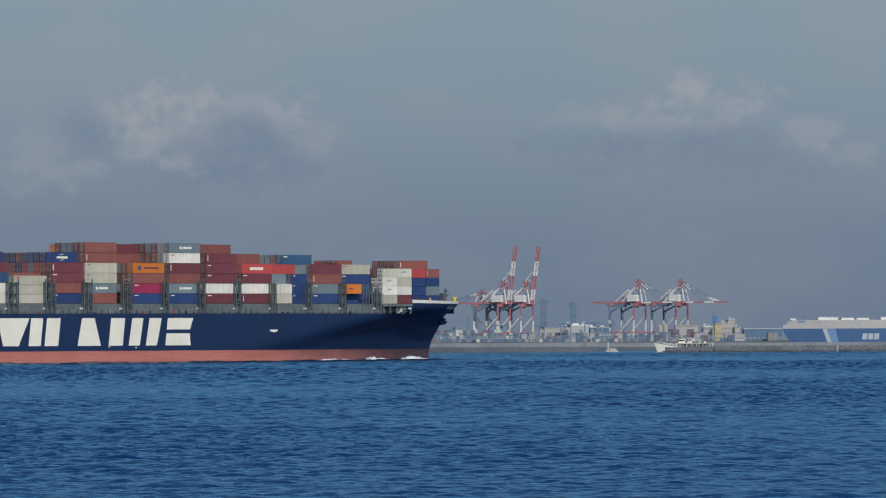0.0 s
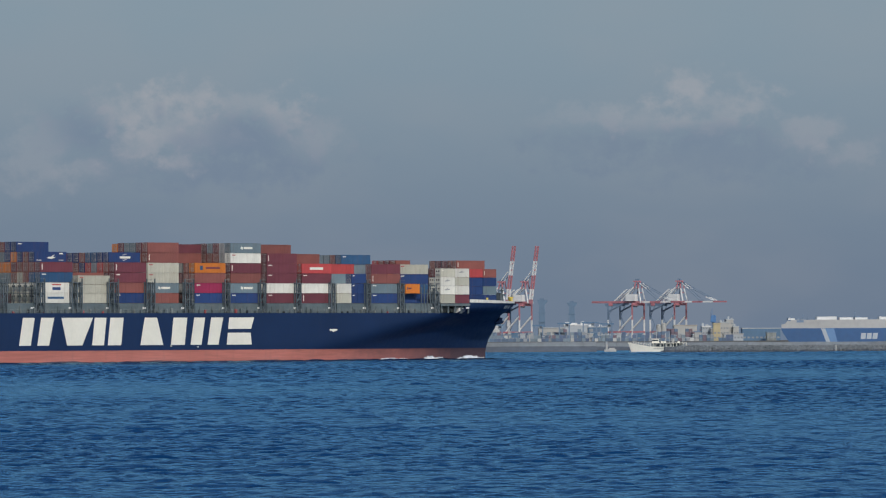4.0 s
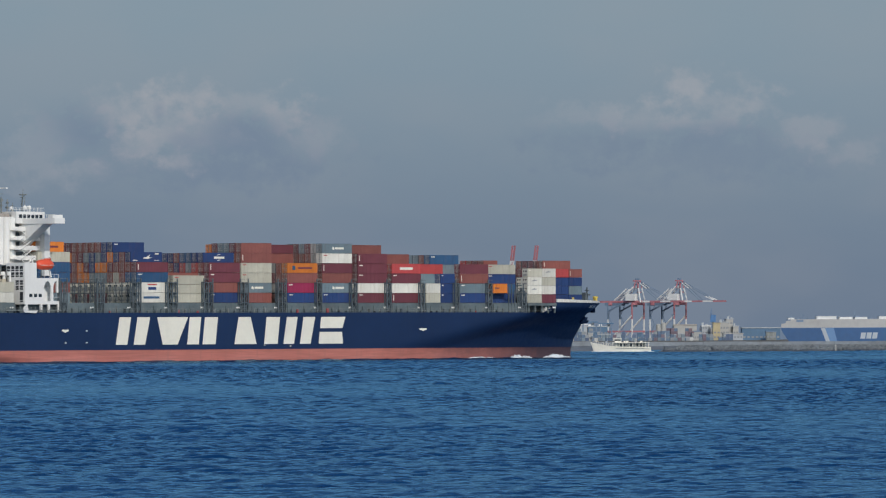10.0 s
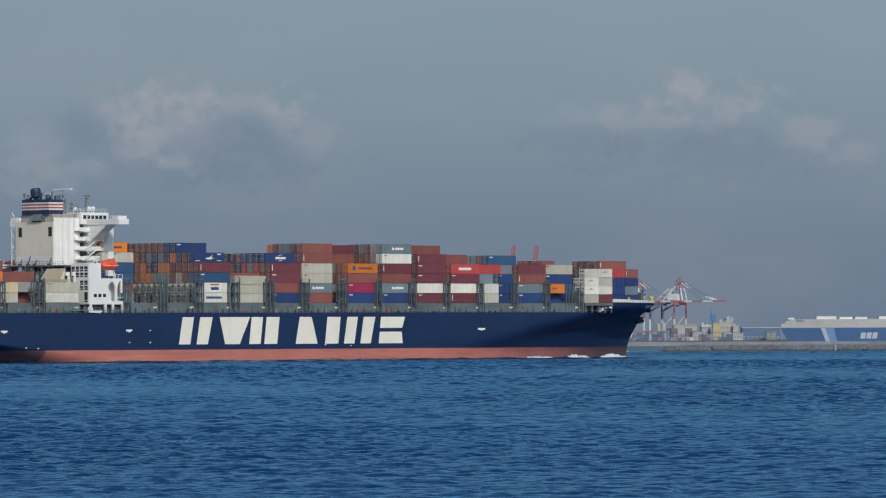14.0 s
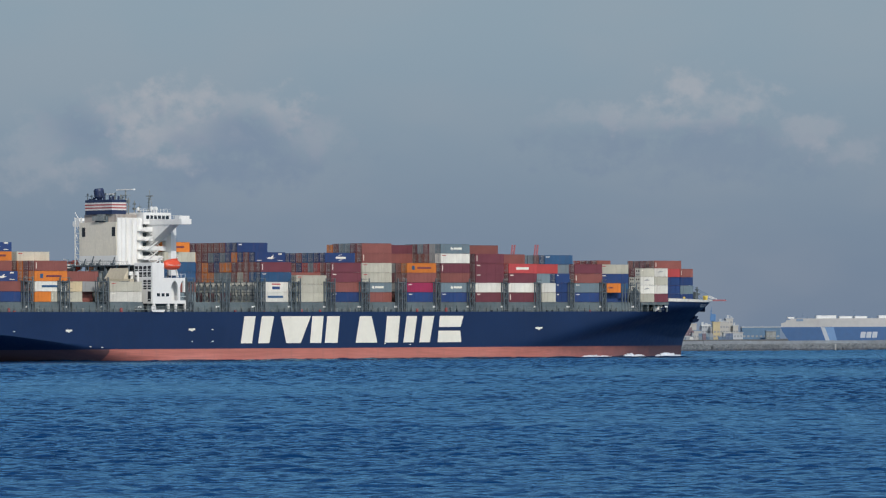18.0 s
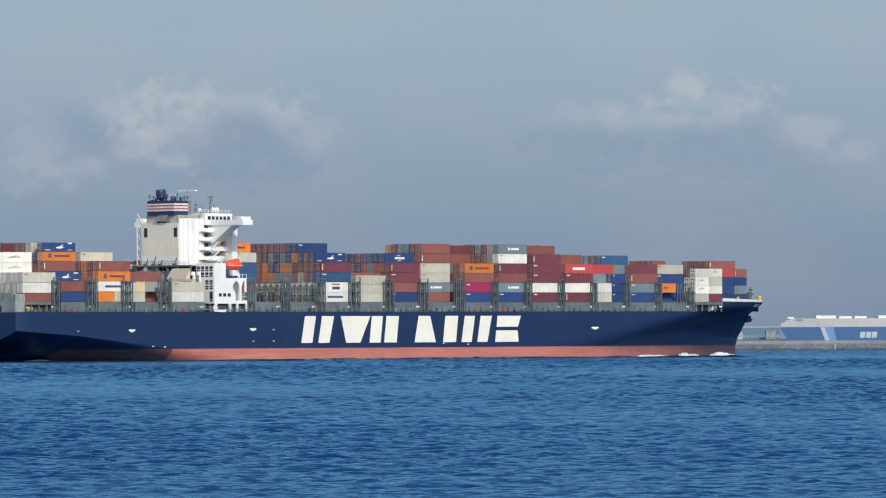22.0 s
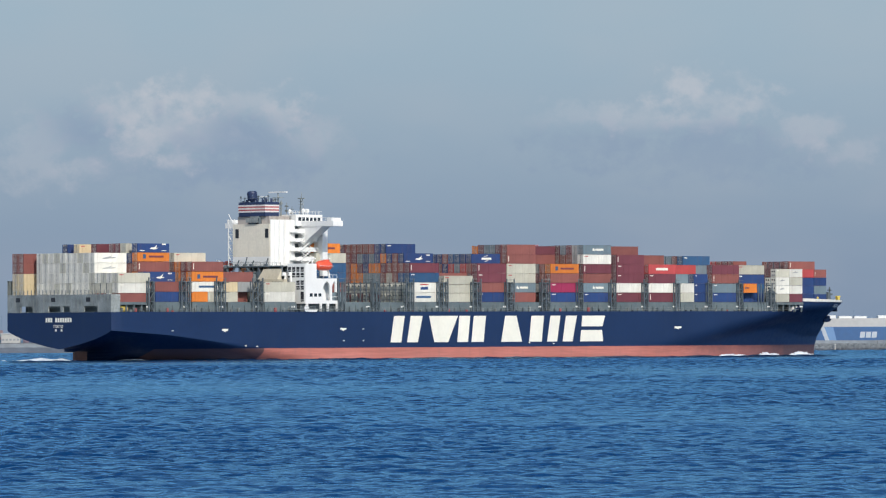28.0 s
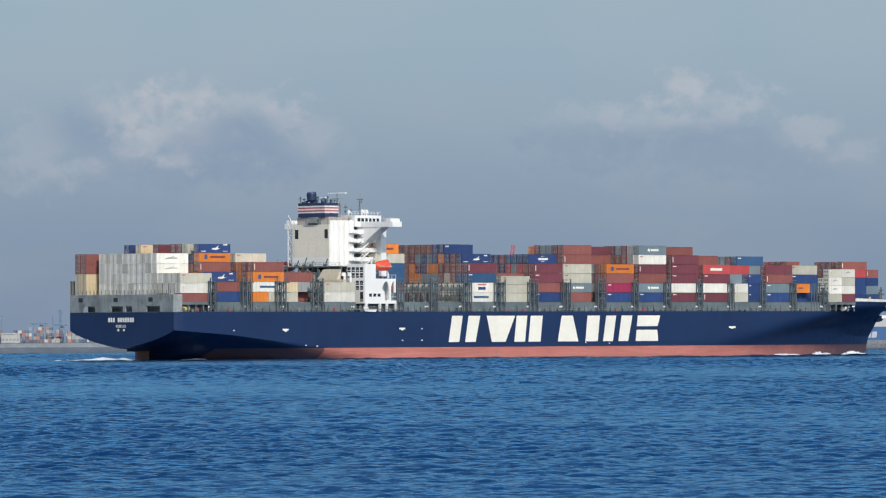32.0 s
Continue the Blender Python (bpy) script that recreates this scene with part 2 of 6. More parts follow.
# ------------------------------------------------------------------ mesh building
class Build:
    """Collects faces of several materials into one mesh."""

    def __init__(self):
        self.v, self.f, self.m = [], [], []

    def quad(self, pts, mat=0):
        i = len(self.v)
        self.v += [tuple(p) for p in pts]
        self.f.append(tuple(range(i, i + len(pts))))
        self.m.append(mat)
        return self

    def box(self, x0, x1, y0, y1, z0, z1, mat=0):
        i = len(self.v)
        self.v += [(x0, y0, z0), (x1, y0, z0), (x1, y1, z0), (x0, y1, z0), (x0, y0, z1), (x1, y0, z1), (x1, y1, z1), (x0, y1, z1)]
        for q in ((0, 3, 2, 1), (4, 5, 6, 7), (0, 1, 5, 4), (1, 2, 6, 5), (2, 3, 7, 6), (3, 0, 4, 7)):
            self.f.append(tuple(i + k for k in q))
            self.m.append(mat)
        return self

    def beam(self, p, q, w, mat=0, d=None):
        """A square bar from p to q, w wide (and d deep)."""
        p, q = Vector(p), Vector(q)
        ax = (q - p).normalized()
        side = ax.cross(Vector((0, 0, 1)))
        if side.length < 1e-3:
            side = Vector((1, 0, 0))
        side.normalize()
        up = side.cross(ax)
        a, b = side * w / 2, up * (d or w) / 2
        i = len(self.v)
        self.v += [tuple(c) for c in (p - a - b, p + a - b, p + a + b, p - a + b, q - a - b, q + a - b, q + a + b, q - a + b)]
        for k in ((0, 3, 2, 1), (4, 5, 6, 7), (0, 1, 5, 4), (1, 2, 6, 5), (2, 3, 7, 6), (3, 0, 4, 7)):
            self.f.append(tuple(i + j for j in k))
            self.m.append(mat)
        return self

    def tube(self, p, q, r0, r1=None, n=10, mat=0):
        p, q = Vector(p), Vector(q)
        r1 = r0 if r1 is None else r1
        ax = (q - p).normalized()
        side = ax.cross(Vector((0, 0, 1)))
        if side.length < 1e-3:
            side = Vector((1, 0, 0))
        side.normalize()
        up = side.cross(ax)
        i = len(self.v)
        for c, r in ((p, r0), (q, r1)):
            for k in range(n):
                a = 2 * math.pi * k / n
                self.v.append(tuple(c + side * math.cos(a) * r + up * math.sin(a) * r))
        for k in range(n):
            j = (k + 1) % n
            self.f.append((i + k, i + j, i + n + j, i + n + k))
            self.m.append(mat)
        self.f += [tuple(i + k for k in reversed(range(n))), tuple(i + n + k for k in range(n))]
        self.m += [mat, mat]
        return self

    def slab(self, poly, y0, y1, mat=0):
        """A plate: an outline in (x, z), from y0 to y1."""
        n, i = len(poly), len(self.v)
        self.v += [(x, y0, z) for x, z in poly] + [(x, y1, z) for x, z in poly]
        self.f += [tuple(i + k for k in range(n)), tuple(i + n + k for k in reversed(range(n)))]
        self.m += [mat, mat]
        for k in range(n):
            j = (k + 1) % n
            self.f.append((i + j, i + k, i + n + k, i + n + j))
            self.m.append(mat)
        return self

    def data(self, name, mats, smooth=False):
        me = bpy.data.meshes.new(name)
        me.from_pydata(self.v, [], self.f)
        for m in (mats if isinstance(mats, (list, tuple)) else [mats]):
            me.materials.append(m)
        me.polygons.foreach_set("material_index", self.m)
        if smooth:
            me.polygons.foreach_set("use_smooth", [True] * len(self.f))
        bm = bmesh.new()
        bm.from_mesh(me)
        if len(bm.faces) < 60000:
            bmesh.ops.recalc_face_normals(bm, faces=bm.faces)
        bm.to_mesh(me)
        bm.free()
        return me


def part(name, build, mats, parent=None, label="", at=None, smooth=False, kind=""):
    me = build if isinstance(build, bpy.types.Mesh) else build.data(name, mats, smooth)
    ob = new(name, me)
    ob.parent = parent
    if at is not None:
        ob.matrix_basis = at if isinstance(at, Matrix) else Matrix.Translation(at)
    return tagged(ob, label, kind=kind)


def thing(name, label, category, at=(0, 0, 0), turn=0.0, group=""):
    ob = new(name)
    ob.empty_display_size = 1.0
    ob.matrix_basis = pose(*at, 0, 0, turn)
    return tagged(ob, label, category, group)


def interp(x, xs, ys):
    return float(np.interp(x, xs, ys))


# ------------------------------------------------------------------ sea
def water_material():
    m = bpy.data.materials.new("sea_water")
    m.use_nodes = True
    n, l = m.node_tree.nodes, m.node_tree.links
    n.remove(n["Principled BSDF"])
    body, gloss = n.new("ShaderNodeBsdfDiffuse"), n.new("ShaderNodeBsdfGlossy")
    tc = n.new("ShaderNodeTexCoord")

    def tex(sx, sy, detail, rough, shift=0.0, distort=0.0):
        mp = n.new("ShaderNodeMapping")
        mp.inputs["Scale"].default_value = (sx, sy, 1)
        mp.inputs["Location"].default_value = (shift, shift, 0)
        mp.inputs["Rotation"].default_value = (0, 0, 0.1)
        l.new(tc.outputs["Object"], mp.inputs[0])
        t = n.new("ShaderNodeTexNoise")
        t.inputs["Scale"].default_value, t.inputs["Detail"].default_value, t.inputs["Roughness"].default_value = 1.0, detail, rough
        t.inputs["Distortion"].default_value = distort
        l.new(mp.outputs[0], t.inputs["Vector"])
        return t.outputs["Fac"]

    ripple = tex(1.0, 0.7, 3, 0.5, 3.0, 0.3)
    gust = tex(0.010, 0.006, 4, 0.6, 5.0)
    bp = n.new("ShaderNodeBump")
    bp.inputs["Strength"].default_value, bp.inputs["Distance"].default_value = 1.0, 0.14
    l.new(ripple, bp.inputs["Height"])
    l.new(bp.outputs[0], body.inputs["Normal"])
    l.new(bp.outputs[0], gloss.inputs["Normal"])
    ramp = n.new("ShaderNodeMix")
    ramp.data_type = "RGBA"
    r = n.new("ShaderNodeMapRange")
    l.new(gust, r.inputs[0])
    r.inputs[1].default_value, r.inputs[2].default_value = 0.35, 0.65
    l.new(r.outputs[0], ramp.inputs[0])
    ramp.inputs[6].default_value, ramp.inputs[7].default_value = (0.0012, 0.0285, 0.102, 1), (0.0018, 0.0375, 0.131, 1)
    l.new(ramp.outputs[2], body.inputs["Color"])
    gloss.inputs["Color"].default_value, gloss.inputs["Roughness"].default_value = (0.27, 0.49, 0.66, 1), 0.18
    fr = n.new("ShaderNodeFresnel")
    fr.inputs["IOR"].default_value = 1.33
    l.new(bp.outputs[0], fr.inputs["Normal"])
    mx = n.new("ShaderNodeMixShader")
    l.new(fr.outputs[0], mx.inputs[0])
    l.new(body.outputs[0], mx.inputs[1])
    l.new(gloss.outputs[0], mx.inputs[2])
    l.new(mx.outputs[0], n["Material Output"].inputs[0])
    return m


M_SEA = water_material()


def waves(x, y, cell):
    """Height of a short-crested wind sea; waves too short for the mesh are left out, the rest made as steep as the whole."""
    rng = np.random.RandomState(5)
    parts = []
    for k in range(72):
        lam = 0.6 * (9.0 / 0.6) ** (k / 71.0)
        parts.append((k, lam, 1.42 + rng.normal(0, 0.68), rng.uniform(0, 6.283), 0.0072 * lam ** 0.62))
    steep = sum((a / lam) ** 2 for _, lam, _, _, a in parts)
    parts = [p for p in parts if 2.3 * cell <= p[1] <= (5.6 if cell < 0.7 else 9.0)]
    gain = min(1.5, math.sqrt(steep / sum((a / lam) ** 2 for _, lam, _, _, a in parts)))
    gain *= 1.3 if cell > 0.7 else 1.0
    z = np.zeros_like(x)
    for k, lam, turn, ph, amp in parts:
        q = 6.283 / lam
        s = np.sin(q * (x * math.cos(turn) + y * math.sin(turn)) + ph + 0.8 * np.sin(x * 0.045 + k) + 0.6 * np.sin(y * 0.031 - 2 * k))
        z += gain * amp * (s + 0.25 * (1 - s * s))
    swing = 0.8 + 0.4 * np.sin(x * 0.021 + 0.6 * np.sin(y * 0.013)) * np.sin(y * 0.0085 + 1.0 + 0.01 * x)
    return z * swing


def sea_sheet():
    """One sheet: fine wave meshes where the sea lies before the shore, plain water round them."""
    bands = [(-56, 56, 240, 480, 0.3, 0.36), (-80, 80, 480, 900, 0.5, 0.58), (-142, 142, 900, 1700, 0.8, 0.95), (-240, 240, 1700, 2620, 1.2, 1.4)]
    verts, faces = [], []
    base = 0
    for b_no, (x0, x1, y0, y1, dx, dy) in enumerate(bands):
        nx, ny = int((x1 - x0) / dx) + 1, int((y1 - y0) / dy) + 1
        gx, gy = np.meshgrid(np.linspace(x0, x1, nx), np.linspace(y0, y1, ny))
        gz = waves(gx, gy, dx)
        last = gy > y1 - 0.12 * (y1 - y0)
        u = np.clip((gy[last] - y1) / (0.12 * (y1 - y0)) + 1, 0, 1)
        gz[last] = gz[last] * (1 - u) + u * (waves(gx[last], gy[last], bands[b_no + 1][4]) if b_no < 3 else 0)
        verts.append(np.stack([gx, gy, gz], -1).reshape(-1, 3))
        idx = base + np.arange(nx * ny).reshape(ny, nx)
        faces.append(np.stack([idx[:-1, :-1], idx[:-1, 1:], idx[1:, 1:], idx[1:, :-1]], -1).reshape(-1, 4))
        base += nx * ny
    far = 6000
    plain = [(-far, far, -1500, 240)]
    for x0, x1, y0, y1, _, _ in bands:
        plain += [(-far, x0, y0, y1), (x1, far, y0, y1)]
    plain.append((-far, far, 2620, 4990))
    for x0, x1, y0, y1 in plain:
        verts.append(np.array([(x0, y0, -0.02), (x1, y0, -0.02), (x1, y1, -0.02), (x0, y1, -0.02)], float))
        faces.append(np.array([[base, base + 1, base + 2, base + 3]]))
        base += 4
    v, f = np.concatenate(verts), np.concatenate(faces)
    me_ = bpy.data.meshes.new("water")
    me_.vertices.add(len(v))
    me_.vertices.foreach_set("co", v.ravel())
    me_.loops.add(f.size)
    me_.loops.foreach_set("vertex_index", f.ravel().astype(np.int32))
    me_.polygons.add(len(f))
    me_.polygons.foreach_set("loop_start", np.arange(0, f.size, 4, dtype=np.int32))
    me_.polygons.foreach_set("use_smooth", np.ones(len(f), bool))
    me_.materials.append(M_SEA)
    me_.update(calc_edges=True)
    return me_


water = tagged(part("water", sea_sheet(), None), "choppy deep blue sea water of the bay", "sea", kind="structure")

# ------------------------------------------------------------------ the container ship (x forward, y to port, z up; 0 is the stern at the waterline)
HB = 22.8
container_ship = thing("container_ship", "loaded container ship with navy hull and red boot-top under way", "container ship")
ship = container_ship
STEM_Z = [-7, 0, 2.35, 5.8, 9.2, 12.0, 13.3, 15.2, 17.25, 19]
STEM_S = [317, 314, 314, 315.3, 318.1, 320.0, 320.8, 324.2, 327.2, 328.5]


KNUCKLE_S, KNUCKLE_Z = [0, 2, 21, 38, 52, 66, 80], [8.6, 8.4, 7.2, 5.4, 3.5, 1.2, -4]


def breadth(s, z):
    """Half breadth of the hull: undercut stern below the knuckle, flared bow."""
    b = HB * (1 - 0.035 * max(0.0, 1 - s / 3.0) ** 2)
    zk = interp(s, KNUCKLE_S, KNUCKLE_Z)
    zb = interp(s, [0, 6, 10, 14, 40, 80], [3.5, 3.2, 2.9, -0.3, -4.5, -11])
    if z < zk:
        q = min(1.0, (zk - z) / (zk - zb))
        n = interp(s, [0, 3, 12, 60], [1.3, 1.25, 1.2, 1.25])
        b *= (1 - q ** n) ** (1 / interp(s, [0, 12], [1.3, 1.12]))
    if s > 205:                                 # fine entry below, flared shoulder, full deck edge above
        stem = interp(z, STEM_Z, STEM_S)
        if s >= stem:
            return 0.0
        q, q2 = (s - 205) / (stem - 205), max(0.0, (s - 262) / (stem - 262))
        top = HB * max(0.0, 1 - q2 ** interp(z, [0, 13.7, 19], [2.3, 2.5, 2.6])) ** 0.85
        low = HB * max(0.0, 1 - q ** 2.0) + interp(s, [205, 240, 285, 314], [0, 0.38, 0.48, 0.34]) * max(0.0, z - 3.0) * (1 - q ** 5)
        w = min(1.0, max(0.0, (z - min(12.6, max(4.5, 4.2 + (s - 225) * 0.145)) + 3.0) / 6.0))
        w = w * w * (3 - 2 * w)
        b = min(b, min(low, top) * (1 - w) + top * w)
    return b


def levels(s):
    zk = max(3.9, interp(s, KNUCKLE_S, KNUCKLE_Z))
    return [-7, -3, -1, 0, 0.8, 1.7, 2.6, 3.35] + [3.35 + (zk - 3.35) * k / 7 for k in range(1, 8)] + [zk + (13.7 - zk) * k / 13 for k in range(1, 14)]


def columns(z):
    stem = interp(z, STEM_Z, STEM_S)
    aft = [0, 2, 4, 7, 10, 14, 18, 22, 27, 32, 38, 44, 50, 57, 65, 75, 90, 110, 130, 150, 170, 190, 200]
    fwd = [200 + (stem - 200) * (1 - (1 - k / 42) ** 1.35) for k in range(1, 43)]
    return aft + fwd


def shell():
    b = Build()
    aft = columns(0)
    cols_ = []
    for j_, s in enumerate(aft):
        col = []
        for z in levels(s if s <= 200 else 200):
            ss = columns(z)[j_]
            col.append((ss, breadth(ss, z), z))
        cols_.append(col)
    for ca, cb in zip(cols_[:-1], cols_[1:]):
        for i_ in range(len(ca) - 1):
            (s00, b00, z00), (s01, b01, z01), (s10, b10, z10), (s11, b11, z11) = ca[i_], cb[i_], ca[i_ + 1], cb[i_ + 1]
            if max(b00, b01, b10, b11) < 0.01 and s01 < 11:
                continue
            for sg in (-1, 1):
                # boot band is navy, then dark red, up to 57 m: painted stern shade
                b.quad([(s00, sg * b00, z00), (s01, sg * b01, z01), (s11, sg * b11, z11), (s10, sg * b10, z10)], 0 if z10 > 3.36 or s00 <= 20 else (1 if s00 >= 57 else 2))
    c0 = cols_[0]
    for i_ in range(len(c0) - 1):
        if c0[i_ + 1][1] < 0.01:
            continue
        b.quad([(c0[i_][0], -c0[i_][1], c0[i_][2]), (c0[i_][0], c0[i_][1], c0[i_][2]), (c0[i_ + 1][0], c0[i_ + 1][1], c0[i_ + 1][2]), (c0[i_ + 1][0], -c0[i_ + 1][1], c0[i_ + 1][2])], 0)
    return b


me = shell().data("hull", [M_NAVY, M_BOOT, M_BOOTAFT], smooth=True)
bm = bmesh.new()
bm.from_mesh(me)
bmesh.ops.remove_doubles(bm, verts=bm.verts, dist=0.002)
bmesh.ops.dissolve_degenerate(bm, edges=bm.edges, dist=0.001)
bmesh.ops.recalc_face_normals(bm, faces=bm.faces)
for e in bm.edges:
    e.smooth = e.is_manifold and e.calc_face_angle(0) < radians(52)
    if all(3 < v.co.x < 60 and abs(v.co.z - interp(v.co.x, KNUCKLE_S, KNUCKLE_Z)) < 0.02 for v in e.verts):
        e.smooth = False
bm.to_mesh(me)
bm.free()
part("hull", me, None, ship, "navy blue hull with faded red boot-top")
deck = Build()
cs = [s for s in columns(13.7)]
for a, b_ in zip(cs[:-1], cs[1:]):
    deck.quad([(a, -breadth(a, 13.7), 13.6), (b_, -breadth(b_, 13.7), 13.6), (b_, breadth(b_, 13.7), 13.6), (a, breadth(a, 13.7), 13.6)])
part("main_deck", deck, M_DECK, ship)

# forecastle: the raised flared bow with its white-topped bulwark
fc = Build()
cols = [279.8, 281.8, 283.8, 285.6, 291, 296, 300, 304, 308, 312, 316, 319, 321, 323, 325]


def fc_top(s):
    return interp(s, [279.8, 281.8, 285.6, 327], [13.7, 14.5, 16.75, 16.4])


for sg in (-1, 1):
    for k in range(len(cols)):
        s0 = cols[k]
        last = k == len(cols) - 1
        for n_ in range(6):
            def at(s, u):
                z = 13.7 + (fc_top(s) - 13.7) * u
                return (s, sg * breadth(s, z), z)
            u0, u1 = n_ / 6, (n_ + 1) / 6
            if last:
                def tip(u):
                    z = 13.7 + (fc_top(327) - 13.7) * u
                    return (interp(z, STEM_Z, STEM_S), 0, z)
                fc.quad([at(s0, u0), tip(u0), tip(u1), at(s0, u1)])
            else:
                s1 = cols[k + 1]
                fc.quad([at(s0, u0), at(s1, u0), at(s1, u1), at(s0, u1)])
part("forecastle", fc, M_NAVY, ship, smooth=True)
fd, band = Build(), Build()
fcols = [s for s in cols if s >= 285.5] + [326.4]
for a, b_ in zip(fcols[:-1], fcols[1:]):
    ya, yb = breadth(a, 17.2), breadth(b_, 17.2)
    fd.quad([(a, -ya + 0.2, 16.6), (b_, -yb + 0.2 * (yb > 0.2), 16.6), (b_, yb - 0.2 * (yb > 0.2), 16.6), (a, ya - 0.2, 16.6)])
    for sg in (-1, 1):
        za, zb_ = fc_top(a), fc_top(b_)
        oa, ob_ = breadth(a, za) + 0.03, breadth(b_, zb_) + 0.03
        pts = [(a, sg * oa, za - 0.02), (b_, sg * ob_, zb_ - 0.02), (b_, sg * ob_, zb_ + interp(b_, [287, 300, 327], [0.95, 0.8, 0.65])), (a, sg * oa, za + interp(a, [287, 300, 327], [0.95, 0.8, 0.65]))]
        ins = [(x, y - sg * 0.3 * (abs(y) > 0.3), z) for x, y, z in pts]
        band.quad(pts).quad(ins[::-1]).quad([pts[3], pts[2], ins[2], ins[3]])
part("forecastle_deck", fd, M_DECK, ship)
part("bow_bulwark", band, material("rust_streaked_white", (0.76, 0.74, 0.66), 0.5, 0, 0.1, 1.0, 0.55, (0.36, 0.22, 0.12)), ship, "white bulwark cap round the bow")
for sg in (-1, 1):
    bw = Build()
    bw.slab([(316.4, 10.9), (317.4, 10.3), (319.2, 10.6), (319.9, 11.3), (319.0, 11.5), (319.3, 12.3), (318.2, 12.4), (317.6, 11.6)], sg * 1.7 - 0.5, sg * 1.7 + 0.5)
    part("anchor", bw, M_NAVY, ship, "dark anchor housed at the bow")
gear = Build()
gear.box(296, 303, -6, -1, 16.6, 18.9).box(297, 302, 1, 6, 16.6, 18.9)
part("windlass", gear, M_BULW, ship)
mast = Build()
mast.tube((321.4, 0, 16.6), (321.4, 0, 21.4), 0.4, 0.22).box(321.1, 321.7, -0.7, 0.7, 20.3, 20.6).box(320.8, 322.0, -0.8, 0.8, 18.9, 19.4).box(319.6, 320.4, -1.0, 1.0, 16.6, 19.8)
part("fore_mast", mast, M_LASH, ship)
for x, y in ((322.6, -2.2), (320.5, -4.4), (300.5, -13.5), (307, -10.2)):
    w = Build()
    w.box(x - 0.4, x + 0.4, y - 0.4, y + 0.4, 16.5, 18.2).box(x - 0.8, x + 0.8, y - 0.25, y + 0.25, 18.2, 18.6)
    part("fairlead_post", w, M_YELLOW, ship)

# rudder head, stern bulwark with mooring ports
part("rudder", Build().slab([(5.6, -4), (10.0, -4), (10.0, 3.4), (5.6, 3.2)], -0.5, 0.5), material("dark_rudder_paint", (0.14, 0.075, 0.065), 0.7, 0, 0.2, 0.6), ship)
sb = Build()
ports = [(-16.3, -10.5), (-4.6, -1.6), (-0.6, 4.6), (11.2, 16.4)]
edge = -HB + 0.85
for a, b_ in ports:
    sb.box(0.0, 0.5, edge, a, 13.6, 18.6)
    sb.box(0.0, 0.5, a, b_, 13.6, 13.75).box(0.0, 0.5, a, b_, 15.4, 18.6)
    edge = b_
sb.box(0.0, 0.5, edge, HB - 0.85, 13.6, 18.6)
for sg, hi in ((-1, 18.6), (1, 22.6)):
    for (xa, ya), (xb, yb) in (((0, HB - 0.85), (0.8, HB - 0.5)), ((0.8, HB - 0.5), (1.8, HB - 0.2)), ((1.8, HB - 0.2), (2.6, HB - 0.1))):
        sb.quad([(xa, sg * ya, 13.6), (xb, sg * yb, 13.6), (xb, sg * yb, hi), (xa, sg * ya, hi)])
        sb.quad([(xa + 0.4, sg * (ya - 0.35), hi), (xb + 0.4, sg * (yb - 0.35), hi), (xb + 0.4, sg * (yb - 0.35), 13.6), (xa + 0.4, sg * (ya - 0.35), 13.6)])
        sb.quad([(xa, sg * ya, hi), (xb, sg * yb, hi), (xb + 0.4, sg * (yb - 0.35), hi), (xa + 0.4, sg * (ya - 0.35), hi)])
for k in range(26):
    y = -20.5 + k * 1.62
    sb.box(0.12, 0.34, y - 0.09, y + 0.09, 18.6, 19.9)
part("stern_bulwark", sb, M_BULW, ship, "weathered grey stern bulwark with mooring ports")
for y in (-12.4, 2.4, 17.4):
    part("stern_window", Build().box(-0.05, 0.1, y - 0.9, y + 0.9, 16.6, 17.8), M_DARK, ship)
part("mooring_winch", Build().box(3, 6, 9, 15, 13.6, 15.3).box(3.4, 5.2, 2, 5, 13.6, 14.9), M_BULW, ship)

